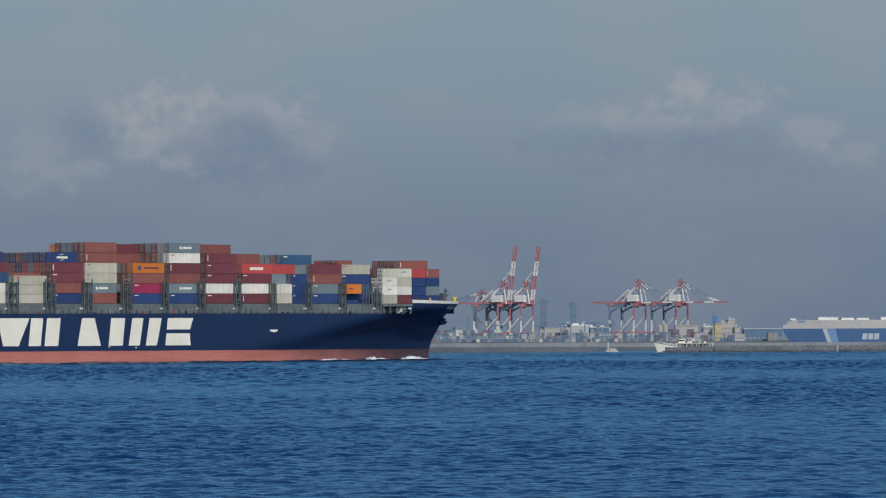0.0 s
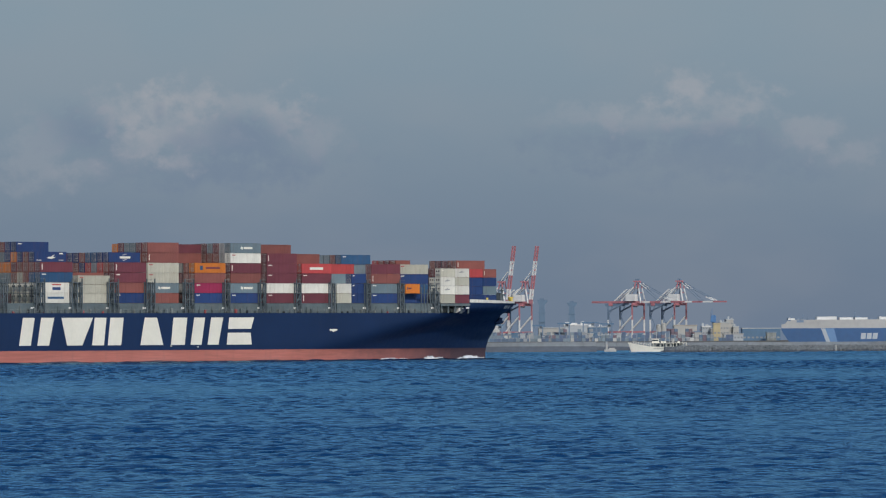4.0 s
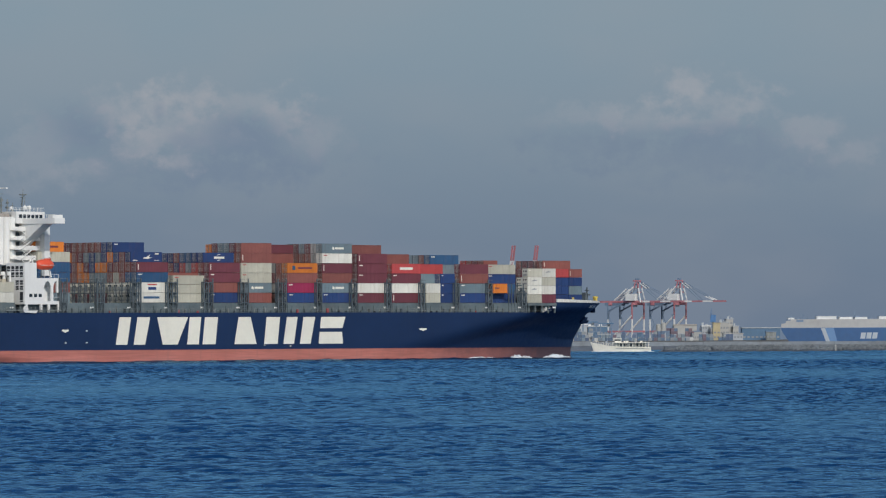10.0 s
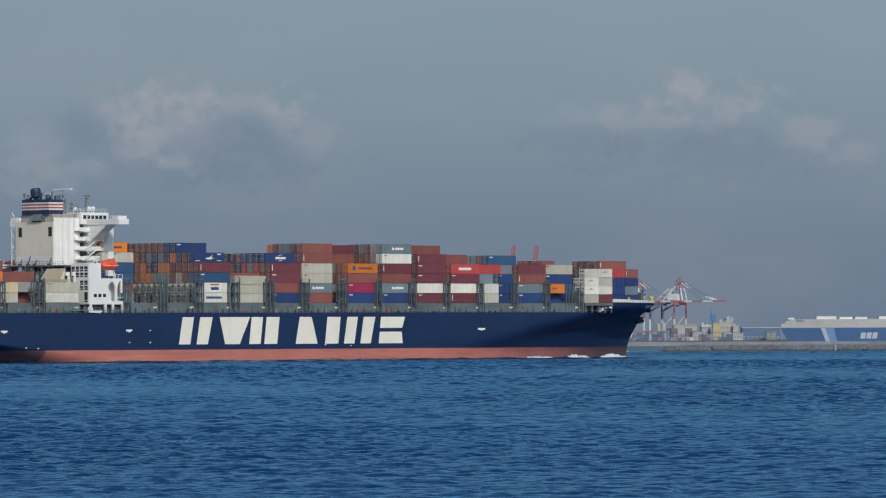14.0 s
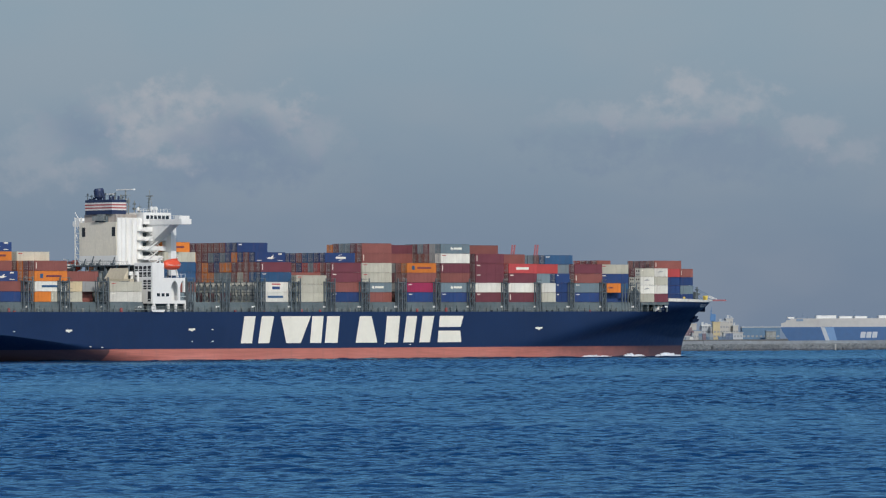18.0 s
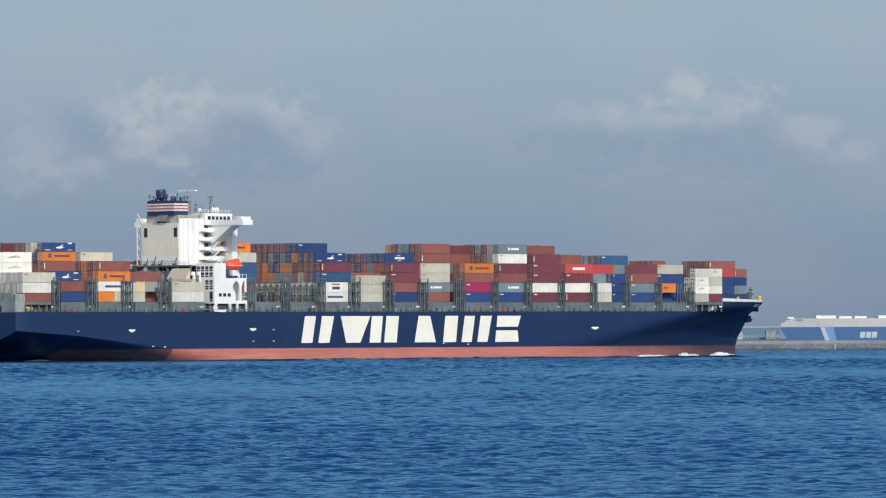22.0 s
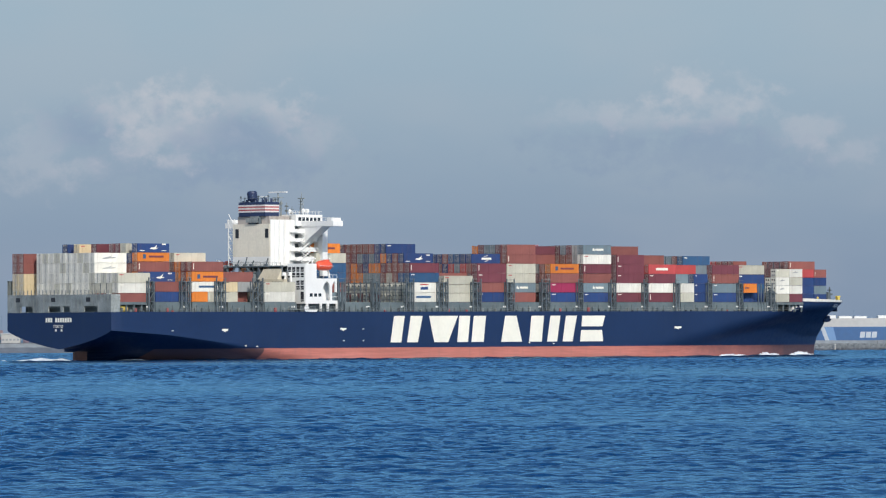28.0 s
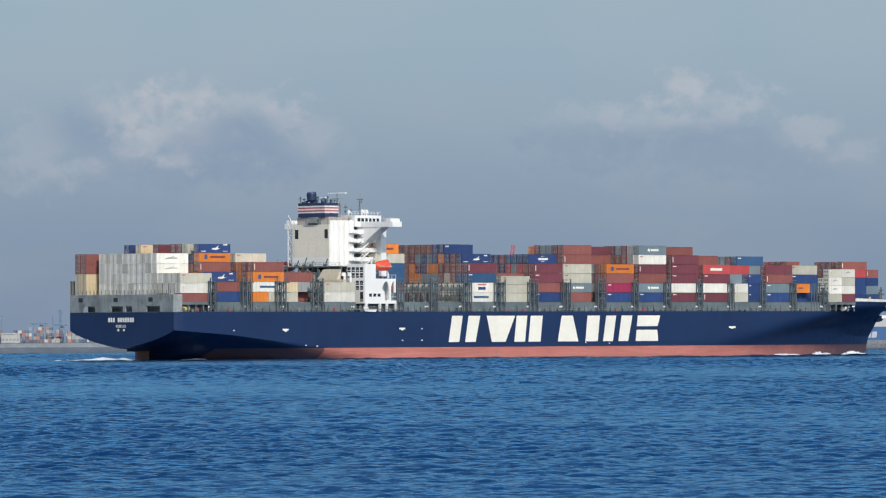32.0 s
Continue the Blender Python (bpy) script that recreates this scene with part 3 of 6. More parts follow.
# ------------------------------------------------------------------ deck structure under the cargo
BAYS = {"A1": 3.2, "A2": 17.1, "A3": 30.9, "A4": 44.6, "A5": 58.6, "F1": 88.1, "F2": 102.0, "F3": 116.1, "F4": 130.0, "F5": 143.8, "F6": 158.6,
        "F7": 174.4, "F8": 188.3, "F9": 202.6, "F10": 216.5, "F11": 230.5, "F12": 244.6, "F13": 258.6, "F14": 273.3, "F15": 293.6}
LONG, WIDE, PITCH_ROW, BASE = 11.9, 2.38, 2.46, 16.55
names = list(BAYS)
for i, (bay, s) in enumerate(BAYS.items()):
    if bay == "F15":
        continue
    c = Build()
    if bay in ("A1", "F14"):                    # open mooring deck below the boxes
        c.box(s - 0.3, s + LONG + 0.3, -HB + 6, HB - 6, 13.6, 15.7)
        for q in range(5):
            x = s + 0.2 + q * 2.8
            c.box(x, x + 0.4, -HB + 1.5, -HB + 1.9, 13.6, 15.7).box(x, x + 0.4, HB - 1.9, HB - 1.5, 13.6, 15.7)
        w0 = s if bay == "A1" else s + 6.5
        part("mooring_winch", Build().tube((w0 + 2.2, -HB + 3, 14.6), (w0 + 4.2, -HB + 3, 14.6), 0.9, n=12).box(w0 + 1.6, w0 + 2.2, -HB + 2.2, -HB + 3.8, 13.6, 15.4), M_YELLOW if bay == "A1" else M_WHITE, ship)
    else:
        c.box(s - 0.3, s + LONG + 0.3, -HB + 1.1, HB - 1.1, 13.6, 15.7)
    c.box(s - 0.2, s + LONG + 0.2, -HB + 1.3, HB - 1.3, 15.7, 16.45)
    for k in range(3 if bay not in ("A1", "F14") else 0):
        x = s + 1.2 + k * 4.6
        for y0, y1 in ((-HB + 0.85, -HB + 1.1), (HB - 1.1, HB - 0.85)):
            c.box(x, x + 0.22, y0, y1, 13.6, 15.5)
    part("hatch_cover", c, M_DECK, ship)
    part("deck_light", Build().box(s + LONG - 2.0, s + LONG - 0.7, -HB + 0.85, -HB + 0.95, 14.9, 15.35), M_WHITE, ship)


def lashing_bridge(s0, s1, t0, t1, top):
    """A lattice bridge across the ship between two bays, with a braced tower at each side."""
    b = Build()
    mid = (s0 + s1) / 2
    for k in range(18):
        y = -HB + 1.45 + k * PITCH_ROW
        b.box(mid - 0.1, mid + 0.1, y - 0.09, y + 0.09, 13.6, top)
    for z in (16.3, 19.1, 21.9):
        if z < top + 0.2:
            b.box(mid - 0.3, mid + 0.3, -HB + 0.3, HB - 0.3, z, z + 0.14)
            b.box(mid - 0.3, mid - 0.24, -HB + 0.3, HB - 0.3, z + 1.0, z + 1.07)
    for k in range(0, 16, 2):
        y = -HB + 1.45 + k * PITCH_ROW
        b.beam((mid, y, 16.4), (mid, y + PITCH_ROW, 19.1), 0.1)
    ob = part("lashing_bridge", b, M_LASH, ship)
    for sg in (-1, 1):
        y0, y1 = sorted((sg * (HB - 0.15), sg * (HB - 1.3)))
        tower = part("lashing_tower", Build().box(t0, t1, y0, y1, 13.6, 13.75), M_LASH, ship)
        n_ = 2 if t1 - t0 < 2.6 else 3
        for k in range(n_):
            x = t0 + 0.15 + (t1 - t0 - 0.3) * k / (n_ - 1)
            part("post", Build().box(x - 0.15, x + 0.15, y0, y0 + 0.3, 13.75, top + 0.9 - 1.3 * (k % 2)), M_LASH, tower)
            part("post", Build().box(x - 0.12, x + 0.12, y1 - 0.25, y1, 13.75, top), M_LASH, tower)
        z = 13.8
        while z + 2.8 <= top + 0.4:
            part("brace", Build().beam((t0 + 0.1, y0 + 0.15, z), (t1 - 0.1, y0 + 0.15, z + 2.7), 0.17), M_LASH, tower)
            if z < 16:
                part("brace", Build().beam((t1 - 0.1, y0 + 0.15, z), (t0 + 0.1, y0 + 0.15, z + 2.7), 0.17), M_LASH, tower)
            part("platform", Build().box(t0, t1, y0, y1, z + 2.62, z + 2.8), M_LASH, tower)
            part("hand_rail", Build().box(t0, t1, y0, y0 + 0.07, z + 3.7, z + 3.78), M_BULW, tower)
            z += 2.8


TOWERS = [(13.4, 15.6), (25.7, 29.2), (39.0, 42.6), (52.8, 57.0), (86.2, 89.2), (99.9, 102.9), (113.3, 116.7), (126.6, 130.6), (140.5, 144.2), (154.6, 158.0), (169.3, 172.9),
          (184.8, 187.0), (198.7, 201.0), (213.0, 215.0), (226.9, 228.7), (241.3, 243.2), (255.0, 256.9), (269.3, 271.4)]
gaps = []
for a, b_ in zip(names[:-1], names[1:]):
    if (a, b_) == ("A5", "F1") or b_ == "F15":
        continue
    gaps.append((BAYS[a] + LONG + 0.05, BAYS[b_] - 0.12, 22.4 if a != "F13" else 20.0))
gaps.insert(4, (86.2, 87.8, 22.4))
for (s0, s1, top), (t0, t1) in zip(gaps, TOWERS):
    lashing_bridge(s0, s1, t0, t1, top)
clut = random.Random(21)
for bay, s in BAYS.items():
    if bay in ("F15", "F14"):
        continue
    for k in range(5):
        x = s + 0.8 + k * 2.6 + clut.uniform(-0.5, 0.5)
        w_, h_ = clut.uniform(0.25, 0.7), clut.uniform(0.4, 1.3)
        kind_, m_ = clut.choice((("fire_box", M_FRED), ("mushroom_vent", M_BULW), ("mushroom_vent", M_DECK), ("pipe_post", M_DECK), ("deck_locker", M_DECK), ("deck_locker", M_LASH), ("deck_locker", M_DARK), ("mushroom_vent", M_LASH), ("pipe_post", M_BULW)))
        f = Build().box(x - w_ / 2, x + w_ / 2, -HB + 0.35, -HB + 0.8, 13.6, 13.6 + h_)
        if kind_ == "mushroom_vent":
            f.tube((x, -HB + 0.6, 13.6 + h_), (x, -HB + 0.6, 13.9 + h_), 0.42, 0.3, 8)
        part(kind_, f, m_, ship)
rail = Build()
for sg in (-1, 1):
    for z in (14.2, 14.75):
        rail.box(2.3, 282, sg * (HB - 0.12) - 0.03, sg * (HB - 0.12) + 0.03, z, z + 0.06)
    for k in range(112):
        x = 2.5 + k * 2.5
        rail.box(x - 0.04, x + 0.04, sg * (HB - 0.12) - 0.04, sg * (HB - 0.12) + 0.04, 13.6, 14.8)
part("deck_rail", rail, M_BULW, ship)

# ------------------------------------------------------------------ containers
HC, STD = 2.83, 2.55


def container_mesh(name, length, height, reefer=False):
    """Body with recessed corrugated sides, corner posts and rails; end frame with doors."""
    b = Build()
    w, r = WIDE, 0.06
    b.box(0.06, length - 0.06, r, w - r, 0.08, height - 0.08)
    for x in (0, length - 0.16):
        for y in (0, w - 0.16):
            b.box(x, x + 0.16, y, y + 0.16, 0, height - 0.07)
        b.box(x, x + 0.16, 0.16, w - 0.16, height - 0.16, height - 0.07).box(x, x + 0.16, 0.16, w - 0.16, 0.0, 0.16)
    for y in (0, w - 0.1):
        b.box(0.16, length - 0.16, y, y + 0.1, height - 0.12, height - 0.07).box(0.16, length - 0.16, y, y + 0.1, 0.0, 0.16)
    n = int(length / 0.56)
    for k in range(n):
        x = 0.3 + k * (length - 0.6) / n
        b.box(x, x + 0.27, 0.025, r + 0.01, 0.16, height - 0.12)
    return b


def door_mesh(reefer, height):
    b = Build()
    w = WIDE
    if reefer:
        b.box(-0.05, 0.06, 0.2, w - 0.2, 0.2, height - 0.2, 0)
        for y in (0.75, 1.63):
            b.tube((-0.09, y, height * 0.66), (-0.04, y, height * 0.66), 0.26, n=10, mat=1)
        b.box(-0.07, -0.04, 0.45, w - 0.45, 0.35, 0.8, 2)
    else:
        for y in (0.45, 0.95, 1.43, 1.93):
            b.box(-0.06, -0.02, y - 0.03, y + 0.03, 0.1, height - 0.1, 0)
            for z in (0.6, 1.1, height - 0.5):
                b.box(-0.08, -0.01, y - 0.09, y + 0.09, z, z + 0.16, 0)
        b.box(0.0, 0.05, w / 2 - 0.03, w / 2 + 0.03, 0.16, height - 0.16, 1)
    return b


MESH = {}


def get_mesh(key, make, mats):
    if key not in MESH:
        MESH[key] = make().data(key, mats)
    return MESH[key]


inner = {}                      # the cargo deep in the stacks, bay by bay
COL = list(PAINT)
COUNT = [0]
rnd = random.Random(7)


def mark(ob, length, height, kind):
    """Plain marks of a carrier on the side of a box, each piece a part."""
    y0, y1 = -0.012, 0.03
    white, pieces = M_LETTER, []

    def bar(x0, x1, z0, z1, mat):
        pieces.append((Build().box(x0, x1, y0, y1, z0, z1), mat))

    def shape(outline, mat):
        pieces.append((Build().slab(outline, y0, y1), mat))

    if kind == "bird":          # a white winged shape and bars
        shape([(4.6, 1.0), (6.4, 0.8), (8.0, 1.25), (6.9, 1.3), (7.4, 2.1), (6.2, 1.4), (5.2, 1.35)], white)
        bar(0.8, 2.6, 0.35, 0.55, white)
        bar(9.2, 10.6, 2.1, 2.45, white)
        bar(9.0, 10.8, 0.4, 0.55, white)
    elif kind == "ring":
        bar(4.2, 8.2, 1.05, 1.65, white)
        shape([(5.2, 2.1), (6.8, 2.35), (6.6, 2.2), (5.3, 1.95)], white)
        shape([(5.4, 0.6), (6.6, 0.85), (6.8, 0.7), (5.5, 0.45)], white)
    elif kind == "darkbar":
        bar(2.0, 3.1, 0.8, 2.0, BOX["navy"])
        bar(4.2, 9.8, 1.1, 1.65, BOX["maroon"])
    elif kind == "smalldark":
        bar(0.9, 1.5, 0.9, 1.8, BOX["navy"])
        bar(2.0, 5.0, 1.1, 1.6, BOX["maroon"])
    elif kind == "bluebar":
        bar(4.4, 7.4, 0.7, 1.5, BOX["blue"])
        bar(4.2, 7.6, 2.0, 2.35, BOX["red"])
    elif kind == "thinbar":
        shape([(3.0, 1.05), (8.0, 1.3), (7.7, 1.6), (6.0, 1.55), (6.6, 2.0), (5.0, 1.65), (3.3, 1.35)], BOX["grey"])
    elif kind == "darkline":
        bar(2.6, 8.6, 1.1, 1.7, BOX["navy"])
    elif kind == "whitebar":
        bar(3.2, 8.4, 1.0, 1.75, white)
    elif kind == "crest":
        bar(5.2, 8.6, 1.1, 1.7, white)
        shape([(3.9, 1.2), (4.8, 0.9), (4.9, 1.5), (4.2, 1.9)], white)
    elif kind == "code":
        bar(0.5, 0.75, 0.6, height - 0.6, white)
    else:                       # a small tag
        bar(0.6, 2.0, height - 0.75, height - 0.5, BOX["red"] if kind == "redtag" else white)
    for b, mat in pieces:
        if length < 8:
            b.v = [(0.25 + x * 0.45, y, z if kind in ("tag", "redtag", "code") else 0.35 + z * 0.8) for x, y, z in b.v]
        part("marking", b, mat, ob)


NAMES_TXT = {"brown": "brown-red", "navy": "dark blue"}


def container(s, row_y, z, colour, length=LONG, height=HC, sub="", near=True, reefer=False):
    """One box with its aft end at s, its starboard side at row_y."""
    if near:
        me_ = get_mesh("container_%s_%.1f_%.2f" % (colour, length, height), lambda: container_mesh("c", length, height), BOX[colour])
        size = "forty-foot" if length > 8 else "twenty-foot"
        ob = part("container", me_, None, ship, "%s %s steel shipping container lashed on deck" % (NAMES_TXT.get(colour, colour), size), at=(s, row_y, z))
        dk = get_mesh("door_%s_%d_%.2f" % (colour, reefer, height), lambda: door_mesh(reefer, height), [M_RODL if colour in ("white", "beige", "tan") else M_ROD, M_LASH] if not reefer else [BOX["white"], M_DARK, BOX["grey"]])
        part("cooling_unit" if reefer else "door_gear", dk, None, ob)
        if sub:
            mark(ob, length, height, sub)
        COUNT[0] += 1
        return ob
    k = COL.index(colour)
    x0, x1, y0, y1, z0, z1 = s, s + length, row_y, row_y + WIDE, z, z + height - 0.08
    bay_ = max((v, n) for n, v in BAYS.items() if v <= s + 4)[1]
    pile = inner.setdefault(bay_, Build())
    pile.box(x0, x1, y0, y1, z0, z1, k)
    for y in (0.45, 0.95, 1.43, 1.93):
        pile.box(x0 - 0.05, x0 - 0.005, y0 + y - 0.03, y0 + y + 0.03, z0 + 0.1, z1 - 0.1, len(COL))
    for y in (0.0, WIDE - 0.12):
        pile.box(x0 - 0.03, x0 + 0.1, y0 + y, y0 + y + 0.12, z0, z1, len(COL) + 1)


MIX = ["brown"] * 4 + ["maroon"] * 4 + ["blue"] * 5 + ["white", "red", "beige"] + ["orange"] * 4 + ["slate"] * 3 + ["navy"] * 2 + ["beige"] * 2 + ["grey"] * 2 + ["red", "magenta"]


def row_y(r):
    return -HB + 1.5 + r * PITCH_ROW


def stack(bay, row, boxes, base=None, near=True, length=LONG, ds=0.0):
    """Boxes from the hatch upwards: 'colour', 'colour:mark', '-' for a gap, 'colour*' for a low box."""
    z = BASE if base is None else base
    for spec in boxes:
        colour, _, sub = spec.partition(":")
        low, reefer = "*" in colour, "!" in colour
        colour = colour.strip("*!")
        h = STD if low else HC
        if colour != "-":
            container(BAYS[bay] + ds, row_y(row), z, colour, length, h, sub, near, reefer)
        z += h


def fill(bay, r0, r1, tiers, near_rows=0, near_top=1, palette=MIX, base=None, low=False):
    """Mixed stacks over rows r0..r1; the first near_rows of them, and the top tiers of all, as single boxes."""
    for r in range(r0, r1 + 1):
        z = BASE if base is None else base
        for k in range(tiers):
            colour = rnd.choice(palette)
            h = STD if low else HC
            near = r < r0 + near_rows or k >= tiers - near_top
            container(BAYS[bay], row_y(r), z, colour, LONG, h, "", near and COUNT[0] < 330)
            z += h


# aft of the house, from the stern forward; row 0 is the starboard side
stack("A1", 0, ["brown:code", "white:tag", "beige:redtag"], base=16.15)
fill("A1", 1, 3, 3, 0, 1, ["beige", "white", "brown"], base=16.15)
stack("A1", 4, ["beige", "beige", "beige:tag", "white:thinbar", "white:thinbar"], base=16.15)
fill("A1", 5, 13, 5, 9, 3, ["white", "beige", "white", "white", "white"], base=16.15)
stack("A1", 16, ["tan", "tan", "tan", "brown", "brown:code"], base=16.15, length=5.9, ds=-2.6)
stack("A1", 15, ["tan", "tan", "tan", "brown", "brown"], base=16.15, length=5.9, ds=-2.6)
stack("A2", 0, ["blue", "brown"])
stack("A2", 1, ["blue", "maroon"])
stack("A2", 2, ["blue", "maroon", "blue:bird"])
stack("A2", 3, ["brown", "blue", "orange", "brown:code", "orange*:darkbar", "blue*:bird"])
fill("A2", 4, 15, 5, 0, 1, ["maroon", "slate", "tan", "brown", "blue"], base=BASE - 0.5)
for r, colour in ((15, "blue"), (13, "tan:redtag"), (10, "maroon"), (7, "maroon"), (6, "maroon"), (5, "beige")):
    stack("A2", r, ["-"] * 5 + [colour], base=BASE - 0.5)
fill("A2", 16, 16, 4)
stack("A3", 0, ["-", "white:darkline", "orange:darkbar", "brown:code"])
stack("A3", 0, ["orange"], length=5.9)
stack("A3", 0, ["beige:code"], length=5.9, ds=6.0)
fill("A3", 1, 2, 4, 1, 2, ["brown", "orange", "maroon"])
stack("A3", 3, ["brown", "maroon", "brown", "brown", "beige*:redtag"])
fill("A3", 4, 16, 4, 0, 1)
stack("A4", 1, ["-", "-", "brown"])
stack("A4", 1, ["beige", "tan"], length=5.9)
stack("A4", 1, ["-", "grey"], length=5.9, ds=6.0)
fill("A4", 2, 6, 2, 0, 1, ["beige", "grey", "brown"])
fill("A4", 7, 16, 3, 0, 1)
stack("A5", 0, ["white:tag", "beige:redtag"])
stack("A5", 1, ["beige", "beige"])
fill("A5", 2, 5, 2, 1, 1, ["tan", "beige"])
# forward of the house
stack("F1", 4, ["slate", "brown", "navy", "navy:tag", "beige"])
stack("F1", 5, ["brown", "slate", "navy", "brown", "beige", "orange:darkbar"])
fill("F1", 6, 16, 6, 0, 1)
stack("F3", 0, ["white!:darkline", "white!:bluebar", "navy:tag", "maroon:code"])
for r in range(1, 4):
    stack("F3", r, ["beige!", "white!", rnd.choice(MIX), "brown", "blue:bird" if r == 1 else rnd.choice(MIX)])
stack("F3", 4, ["white!", "beige!", "brown", "maroon", "orange", "blue:tag"])
for r in range(5, 15):
    stack("F3", r, [rnd.choice(["white!", "maroon"]), rnd.choice(["white!", "beige!"])] + [rnd.choice(["blue", "orange", "brown", "slate", "navy", "orange", "maroon", "blue", "red"]) for k in range(3)] + [rnd.choice(["brown", "maroon", "blue", "brown", "navy"])])
fill("F3", 15, 16, 5)
stack("F4", 0, ["beige*:tag", "beige*:tag", "beige*:redtag"])
stack("F4", 1, ["beige", "brown", "brown"])
fill("F4", 2, 16, 3, 0, 1, ["brown", "brown", "maroon", "blue"])
stack("F5", 0, ["blue:tag", "brown", "maroon:tag", "maroon:code"])
stack("F5", 1, ["brown", "blue", "maroon", "brown", "blue:ring"])
fill("F5", 2, 16, 5, 0, 2, ["blue", "brown", "red", "navy", "maroon", "blue", "brown", "slate"])
stack("F6", 0, ["brown"], length=5.9)
stack("F6", 1, ["brown", "slate:crest", "beige:redtag", "beige:redtag", "brown:code", "brown"])
for r in range(2, 6):
    stack("F6", r, [rnd.choice(MIX) for k in range(3)] + ["slate", "brown", rnd.choice(["blue", "maroon", "slate", "brown"])])
stack("F6", 6, ["brown", "maroon", "brown", "brown", "blue", "orange*"])
fill("F6", 7, 16, 5, 0, 1)
stack("F7", 0, ["blue:tag", "magenta:tag", "brown", "orange:darkbar"])
fill("F7", 1, 3, 4, 1, 1, ["brown", "maroon", "grey"])
stack("F7", 4, ["maroon", "brown", "grey", "beige", "brown:code", "maroon*:code"])
for r in range(5, 8):
    stack("F7", r, ["maroon", "brown", "brown", "slate", "brown", "maroon*"], near=r < 6)
fill("F7", 8, 16, 4, 0, 1)
stack("F8", 0, ["blue:tag", "slate:crest", "brown", "maroon:code", "white:redtag", "slate:crest"])
for r in range(1, 6):
    stack("F8", r, ["brown", "maroon", "brown"] + ["grey" if r == 1 else rnd.choice(["maroon", "brown", "slate"]) for k in range(3)])
fill("F8", 6, 16, 5, 0, 1)
stack("F9", 0, ["maroon:tag", "white:code", "maroon:tag", "maroon:tag", "maroon:code"])
stack("F9", 1, ["brown", "maroon", "maroon", "brown", "brown", "brown*"])
fill("F9", 2, 4, 5, 0, 1, ["brown", "maroon"])
stack("F9", 5, ["brown", "maroon", "brown", "brown", "brown", "maroon*"], near=False)
fill("F9", 6, 16, 5, 0, 1)
stack("F10", 0, ["maroon:code", "white:code", "maroon:tag", "red:whitebar"])
stack("F10", 1, ["brown", "maroon", "brown", "brown"])
stack("F10", 2, ["maroon", "brown", "maroon", "brown", "brown"])
fill("F10", 3, 16, 4, 0, 1)
stack("F11", 0, ["beige", "white"], length=5.9, ds=0.0)
stack("F11", 0, ["blue:tag", "blue:tag", "blue:tag"], length=5.9, ds=6.0)
stack("F11", 1, ["slate", "brown", "slate"])
stack("F11", 2, ["blue", "brown", "brown", "red"])
fill("F11", 3, 16, 3, 0, 1, ["slate", "blue", "brown"])
stack("F12", 0, ["blue:tag", "slate:tag", "brown:code", "maroon"])
fill("F12", 1, 4, 3, 1, 1)
stack("F12", 5, ["brown", "maroon", "blue", "slate", "navy:tag"])
fill("F12", 6, 8, 5, 0, 1, ["slate", "blue", "brown"])
fill("F12", 9, 16, 4, 0, 1)
stack("F13", 0, ["-", "orange:smalldark"], length=5.9)
stack("F13", 1, ["blue", "navy", "blue:tag", "beige:redtag"])
fill("F13", 2, 3, 4, 1, 1)
stack("F13", 4, ["brown", "maroon", "blue", "brown"], base=15.3)
fill("F13", 5, 7, 4, 0, 1, ["brown", "maroon", "slate"], base=15.3)
for r, colour in ((4, "brown"), (5, "maroon"), (6, "brown"), (7, "red")):
    stack("F13", r, ["-"] * 4 + [colour + "*"], base=15.3, length=5.9, ds=6.0)
fill("F13", 8, 15, 3, 0, 1)
stack("F14", 0, ["beige*!", "white*!:thinbar", "white*!:thinbar", "beige*!:tag"], length=5.9)
stack("F14", 0, ["maroon*", "white*:code", "beige*", "white*:thinbar"], length=5.9, ds=6.0)
stack("F14", 1, ["slate*!", "slate*!", "slate*!", "maroon*"])
fill("F14", 2, 6, 4, 1, 1, ["brown", "maroon", "maroon", "brown"], low=True)
fill("F14", 7, 15, 4, 0, 1, low=True)
stack("F15", 3, ["blue*", "blue*", "blue*", "red*"], length=5.6, ds=-0.6)
stack("F15", 3, ["blue*", "slate*", "blue*", "brown*:code"], length=5.6, ds=5.2)
fill("F15", 4, 4, 4, 1, 1, low=True)
stack("F15", 5, ["brown*", "maroon*", "blue*", "brown*", "brown*:code"], ds=-1.0)
fill("F15", 6, 9, 5, 0, 1, ["brown", "maroon", "maroon"], low=True)
fill("F15", 10, 13, 4, 0, 1, low=True)
for pile in inner.values():
    part("inner_stow", pile, [BOXI[k] for k in COL] + [M_ROD, M_LASH], ship, "tightly stowed steel boxes in mixed faded colours", kind="stuff")

for k, z in enumerate((21.2, 22.0, 20.4, 22.4, 21.0, 22.2)):
    part("lashing_post", Build().box(264.6 + k * 1.25, 264.85 + k * 1.25, -HB + 1.0, -HB + 1.25, 13.6, z), M_LASH, ship)
part("lashing_walkway", Build().box(264.4, 271.2, -HB + 0.9, -HB + 1.6, 19.3, 19.42).box(264.4, 271.2, -HB + 0.9, -HB + 0.96, 20.3, 20.38), M_LASH, ship)

